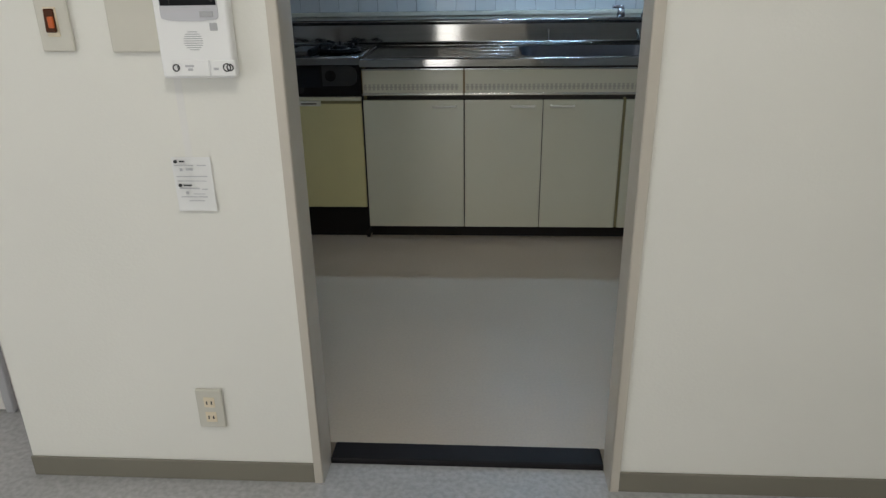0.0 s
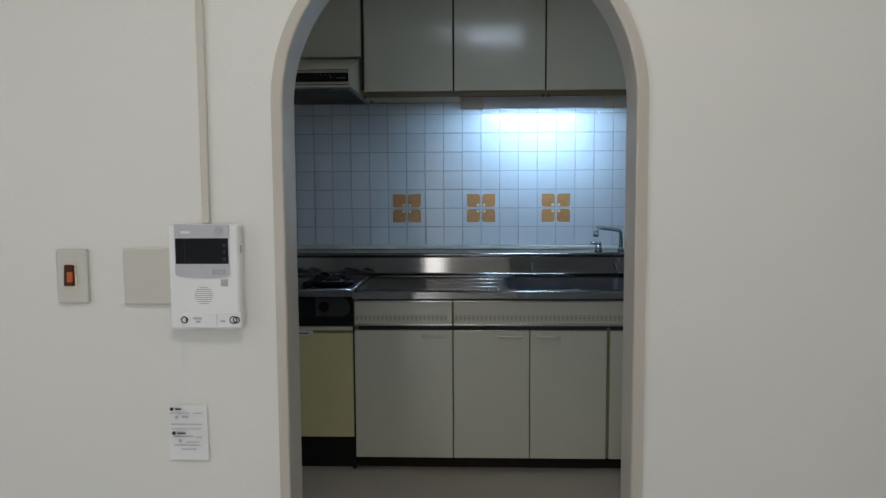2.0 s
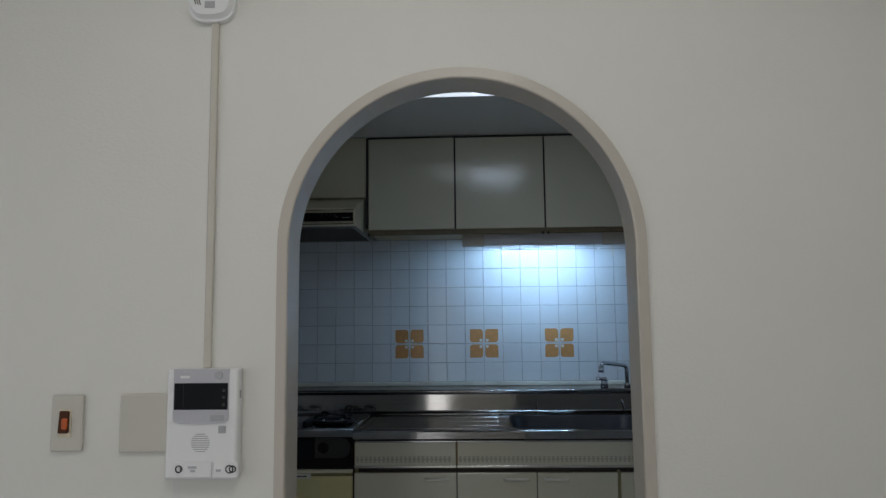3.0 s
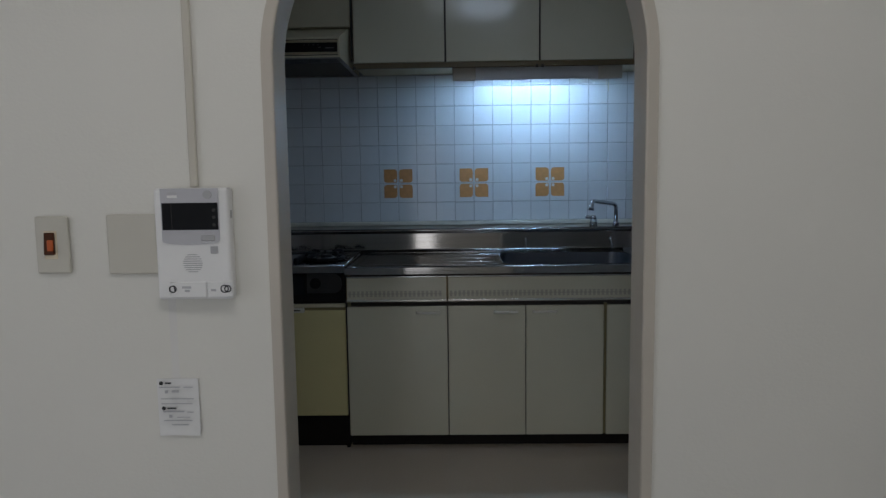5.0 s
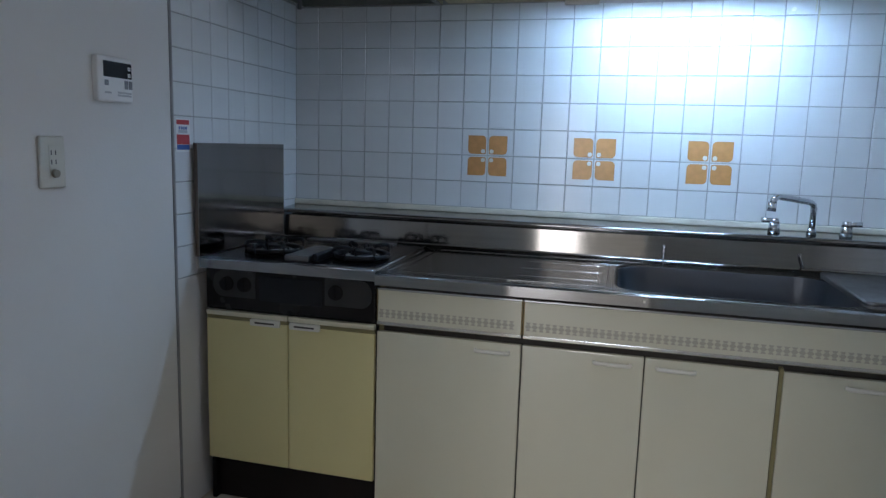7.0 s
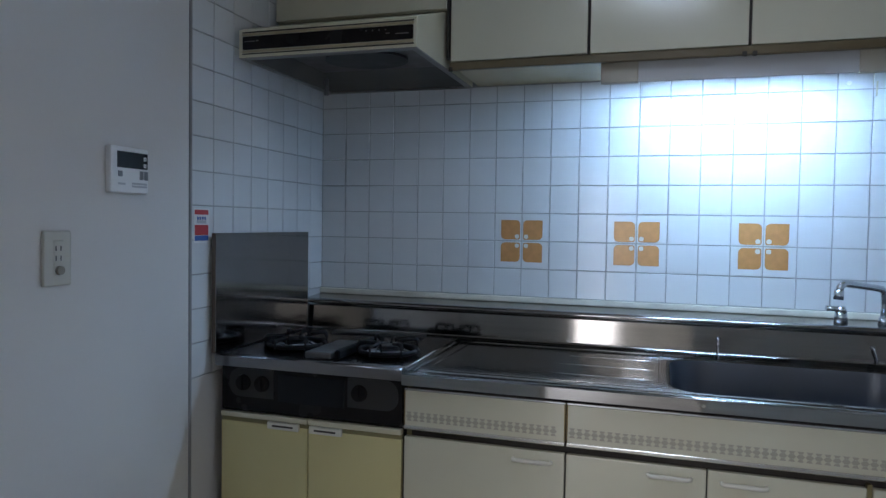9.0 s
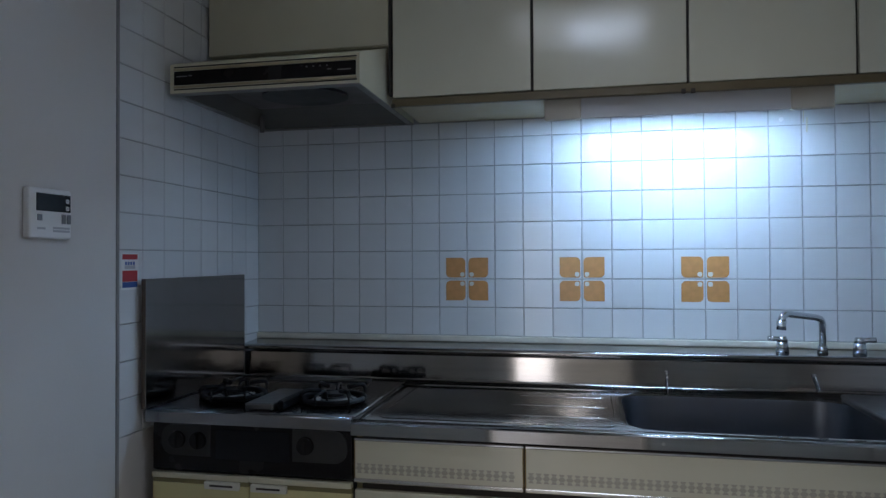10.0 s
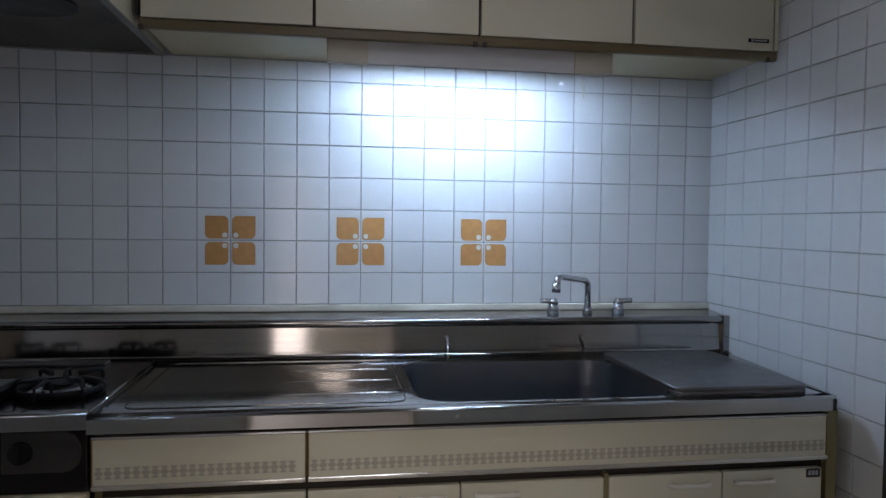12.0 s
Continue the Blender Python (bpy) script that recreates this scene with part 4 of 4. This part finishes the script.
def intercom():
    i = thing("intercom", (0.6064, Y, 1.0904), "white video intercom with a dark screen", "intercom")
    f = Y - 0.030
    part("body", box(0.5324, 0.6756, f, Y - 0.001, 0.983, 1.196, 0.006, 3), WHITE_PLASTIC, i)
    plate = bmesh.new()
    half, n = 0.05505, 16
    bow = [(half * math.cos(math.pi * k / n), 1.0985 - 0.0095 * math.sin(math.pi * k / n) ** 0.6) for k in range(n + 1)]
    edge = [(0.60205 + u, z) for u, z in bow] + [(0.547, 1.1955), (0.6571, 1.1955)]
    fronts = [plate.verts.new((x, f - 0.0025, z)) for x, z in edge]
    backs = [plate.verts.new((x, f + 0.001, z)) for x, z in edge]
    plate.faces.new(fronts)
    plate.faces.new(backs[::-1])
    for k in range(len(edge)):
        j = (k + 1) % len(edge)
        plate.faces.new((fronts[k], backs[k], backs[j], fronts[j]))
    bmesh.ops.recalc_face_normals(plate, faces=plate.faces)
    part("face_plate", plate, PANEL_GREY, i, "pale grey panel round the screen, bowed below")
    part("screen", box(0.5489, 0.6556, f - 0.0035, f - 0.002, 1.1171, 1.1684, 0.0006), SCREEN, i, "dark screen")
    part("screen_line", box(0.567, 0.5677, f - 0.0038, f - 0.0034, 1.118, 1.1675), DARK_GREY, i)
    for z in (1.1542, 1.1408, 1.1266):
        part("key_mark", cyl((0.6478, f - 0.0033, z), (0.6478, f - 0.0042, z), 0.0032, n=14), DARK_GREY, i)
    part("camera_knob", cyl((0.6366, f - 0.002, 1.1836), (0.6366, f - 0.0045, 1.1836), 0.0085, 0.008, 20), GREY_PLASTIC, i, "round grey sensor")
    part("tag", box(0.5606, 0.5791, f - 0.0032, f - 0.0022, 1.1779, 1.1827), PAPER, i)
    part("printed_mark", box(0.5606, 0.5791, f - 0.0031, f - 0.0022, 1.1846, 1.1884), INK, i)
    part("key", box(0.622, 0.6483, f - 0.0040, f - 0.0022, 1.0961, 1.1066, 0.001), GREY_PLASTIC, i)
    part("printed_mark", box(0.6288, 0.6434, f - 0.0031, f - 0.0022, 1.1095, 1.1123), INK, i)
    part("printed_mark", box(0.5899, 0.6045, f - 0.0031, f - 0.0022, 1.1123, 1.1147), INK, i)
    part("button", box(0.6376, 0.6522, f - 0.0015, f + 0.001, 1.0714, 1.0857, 0.0008), GREY_PLASTIC, i, "small grey button")
    for k in range(9):
        z = 1.0533 + 0.0041 * (k - 4)
        hw = 0.0185 * math.sqrt(max(0.05, 1 - ((k - 4) / 4.6) ** 2))
        part("speaker_slot", box(0.6024 - hw, 0.6024 + hw, f - 0.0007, f + 0.0005, z - 0.0007, z + 0.0007), GREY_PLASTIC, i)
    part("talk_key", box(0.5567, 0.6278, f - 0.0028, f + 0.001, 0.9868, 1.0182, 0.002), WHITE_PLASTIC, i)
    part("call_key", box(0.6293, 0.6785, f - 0.0028, f + 0.001, 0.9868, 1.0182, 0.002), WHITE_PLASTIC, i)
    for x, r in ((0.5623, 0.0062), (0.662, 0.0070), (0.668, 0.0060)):
        bm = bmesh.new()
        ring = [(x + r * math.cos(a * math.pi / 10), f - 0.0034, 1.0039 + r * math.sin(a * math.pi / 10)) for a in range(21)]
        add_tube(bm, ring, 0.0012, 6)
        part("key_symbol", bm, INK_DARK, i)
    part("key_symbol", box(0.5648, 0.5662, f - 0.0035, f - 0.0026, 1.0006, 1.0072), INK_DARK, i)
    for x0, x1, z in ((0.5801, 0.5976, 1.0048), (0.5850, 0.5947, 0.9982), (0.6356, 0.6454, 0.9991)):
        part("printed_mark", box(x0, x1, f - 0.0033, f - 0.0027, z, z + 0.0045), INK, i)
    part("side_key", box(0.6751, 0.677, f + 0.008, f + 0.014, 1.138, 1.1532), GREY_PLASTIC, i)


intercom()
conduit = thing("cable_conduit", (0.603, Y, 1.197), "flat beige cable cover running up the wall", "cable cover")
part("cover", box(0.5955, 0.611, Y - 0.009, Y - 0.001, 1.197, 1.918, 0.002), mat("beige_conduit", (0.60, 0.57, 0.50), 0.5), conduit)
tape = thing("clear_tape", (0.545, Y, 0.9), "strip of clear tape holding a paper note", "tape")
part("strip", box(0.538, 0.553, Y - 0.00022, Y - 0.00004, 0.815, 0.980), mat("clear_tape", (0.80, 0.79, 0.77), 0.22), tape)


def paper_note():
    p = thing("paper_note", (0.548, Y, 0.764), "small printed paper note taped to the wall", "note")
    bm = bmesh.new()
    n = 8
    grid = [[bm.verts.new((0.507 + 0.083 * a / n + 0.001 * b / n, Y - 0.003 - 0.004 * (b / n) ** 2 * math.sin(a / n * 2.6), 0.820 - 0.118 * b / n + 0.003 * math.sin(a / n * 3) * b / n)) for a in range(n + 1)] for b in range(n + 1)]
    for a in range(n):
        for b in range(n):
            bm.faces.new((grid[b][a], grid[b][a + 1], grid[b + 1][a + 1], grid[b + 1][a]))
    sheet = part("sheet", bm, PAPER, p)
    sol = sheet.modifiers.new("thickness", "SOLIDIFY")
    sol.thickness = 0.0006
    for x0, x1, z, h, m in ((0.5257, 0.5375, 0.8103, 0.0032, INK_DARK), (0.5139, 0.5543, 0.8027, 0.0018, INK), (0.5622, 0.5809, 0.8027, 0.0018, INK), (0.5385, 0.5523, 0.7930, 0.0045, INK), (0.5247, 0.5306, 0.7914, 0.006, INK), (0.5159, 0.5809, 0.7792, 0.0018, INK),
                            (0.5159, 0.5779, 0.7695, 0.0014, INK), (0.5277, 0.5454, 0.7593, 0.003, INK_DARK), (0.5188, 0.5612, 0.7527, 0.0028, INK), (0.5661, 0.5789, 0.7517, 0.0018, INK), (0.5306, 0.5366, 0.7415, 0.006, INK), (0.5464, 0.5720, 0.7415, 0.0014, INK),
                            (0.5198, 0.5760, 0.7348, 0.0018, INK), (0.5356, 0.5681, 0.7262, 0.0018, INK)):
        part("printed_line", box(x0, x1, Y - 0.0085, Y - 0.0079, z, z + h), m, p)
    for x, z in ((0.5178, 0.8118), (0.5208, 0.7608)):
        part("printed_dot", cyl((x, Y - 0.0085, z), (x, Y - 0.0079, z), 0.004, n=14), INK_DARK, p)


paper_note()


def alarm():
    a = thing("smoke_alarm", (0.597, Y, 1.972), "white wall-mounted smoke alarm above the cable", "smoke alarm")
    out = [(0.051 * math.copysign(abs(math.cos(k * math.pi / 24)) ** 0.6, math.cos(k * math.pi / 24)), 0.055 * math.copysign(abs(math.sin(k * math.pi / 24)) ** 0.7, math.sin(k * math.pi / 24))) for k in range(48)]
    part("base", slab(out, lambda u, v, w: (0.597 + u, Y - 0.001 - w, 1.972 + v), 0.014), WHITE_PLASTIC, a)
    part("cover", slab(out, lambda u, v, w: (0.597 + u * 0.93, Y - 0.015 - w, 1.973 + v * 0.93), 0.012, 0.12), WHITE_PLASTIC, a)
    part("dome", cyl((0.594, Y - 0.026, 1.987), (0.594, Y - 0.040, 1.987), 0.024, 0.021, 28), WHITE_PLASTIC, a)
    for deg in (200, 240, 280, 320, 0):
        t0 = radians(deg)
        bm = bmesh.new()
        add_tube(bm, [(0.594 + 0.0245 * math.cos(t0 + q), Y - 0.030, 1.987 + 0.0245 * math.sin(t0 + q)) for q in (-0.2, 0, 0.2)], 0.0028, 6)
        part("vent", bm, INK_DARK, a)
    part("lamp_tag", box(0.587, 0.608, Y - 0.0285, Y - 0.026, 1.941, 1.955), GREY_PLASTIC, a)
    for k in range(3):
        bm = bmesh.new()
        add_tube(bm, [(0.562 + 0.005 * k, Y - 0.0265, 1.966 - 0.001 * k), (0.568 + 0.005 * k, Y - 0.0265, 1.950 - 0.001 * k)], 0.0012, 6)
        part("vent", bm, INK_DARK, a)
    part("printed_mark", box(0.624, 0.634, Y - 0.0272, Y - 0.0262, 1.982, 1.989), INK, a)


alarm()

# ---- tiles, each on its wall ----
def tile_mesh(name, w, h):
    """A glazed tile face up along +z, its back at 0."""
    bm = bmesh.new()
    lev = ((0.5, 0.0), (0.5, 0.0030), (0.5 - 0.014, 0.0046))
    rows = [[bm.verts.new((sx * k * w, sy * k * h, z)) for sx, sy in ((-1, -1), (1, -1), (1, 1), (-1, 1))] for k, z in lev]
    for a, b in zip(rows, rows[1:]):
        for i in range(4):
            bm.faces.new((a[i], a[(i + 1) % 4], b[(i + 1) % 4], b[i]))
    bm.faces.new(rows[-1])
    me = bpy.data.meshes.new(name)
    bm.to_mesh(me)
    bm.free()
    me.materials.append(TILE)
    return me


PITCH, SIZE, ZC = 0.1, 0.0972, 1.17
TILE_FULL = tile_mesh("tile", SIZE, SIZE)


def lay(parent, turn, origin, columns, z0, z1, skip=()):
    """Rows of tiles on a wall: column k starts k pitches along the wall."""
    out = {}
    rng = random.Random(len(parent.name))
    z = z0
    row = round((z0 - ZC) / PITCH)
    while z < z1 - 0.005:
        h = min(PITCH, z1 - z)
        me = TILE_FULL if h > PITCH - 0.001 else tile_mesh("tile", SIZE, h - 0.0028)
        for k in range(columns):
            ob = new("tile", me)
            ob.parent = parent
            u = (k + 0.5) * PITCH
            wob = pose(0, 0, 0, rng.gauss(0, 0.12), rng.gauss(0, 0.12), 0)
            ob.matrix_basis = Matrix.Translation((origin[0] + turn[0] * u, origin[1] + turn[1] * u, z + h / 2)) @ turn[2] @ wob
            ORIGIN[ob] = None
            out[k, row] = ob
        z += h
        row += 1
    return out


back = lay(wall_back, (1, 0, pose(0, 0, 0, 90, 0, 0)), (0.0, 0.0035), 24, 0.97, 1.73)
lay(wall_left, (0, -1, pose(0, 0, 0, 90, 0, 90)), (-0.0035, 0.0), 8, 0.77, KC)
lay(wall_right, (0, -1, pose(0, 0, 0, 90, 0, -90)), (2.3955, 0.0), 8, 0.07, KC)
lay(wall_right, (0, -1, pose(0, 0, 0, 90, 0, -90)), (2.3955, 0.0), 8, 0.0, 0.07)


def print_mesh(name, outline, depth, material):
    bm = slab(outline, lambda u, v, w: (u, v, w), depth)
    me = bpy.data.meshes.new(name)
    bm.to_mesh(me)
    bm.free()
    me.materials.append(material)
    return me


def petal_outline():
    """Outer corner at (-,-), inner corner towards the flower's middle at (+,+)."""
    out = [(-0.035, -0.035)]
    for cx, cy, a0 in ((0.019, -0.019, -90), (0.028, 0.028, 0), (-0.019, 0.019, 90)):
        r = 0.035 - max(abs(cx), abs(cy))
        out += [(cx + r * math.cos(radians(a0 + 15 * k)), cy + r * math.sin(radians(a0 + 15 * k))) for k in range(7)]
    return out


PETAL = print_mesh("petal", petal_outline(), 0.0005, ORANGE)
DOT = print_mesh("petal_dot", rounded(0.0155, 0.0155, 0.0062), 0.0004, CREAM_GLAZE)
for c in (8, 12, 16):
    for k, sx in ((c - 1, 1), (c, -1)):
        for r, sy in ((-1, 1), (0, -1)):
            host = back[k, r]
            host["label"] = "white tile with an orange flower petal"
            for me, u, v, w in ((PETAL, 0.0095, 0.0095, 0.0046), (DOT, 0.0335, 0.0335, 0.0050)):
                ob = new(me.name, me)
                ob.parent = host
                ob.matrix_basis = Matrix.Translation((sx * u, sy * v, w)) @ pose(0, 0, 0, 0, 0, {(1, 1): 0, (-1, 1): 90, (-1, -1): 180, (1, -1): 270}[sx, sy])
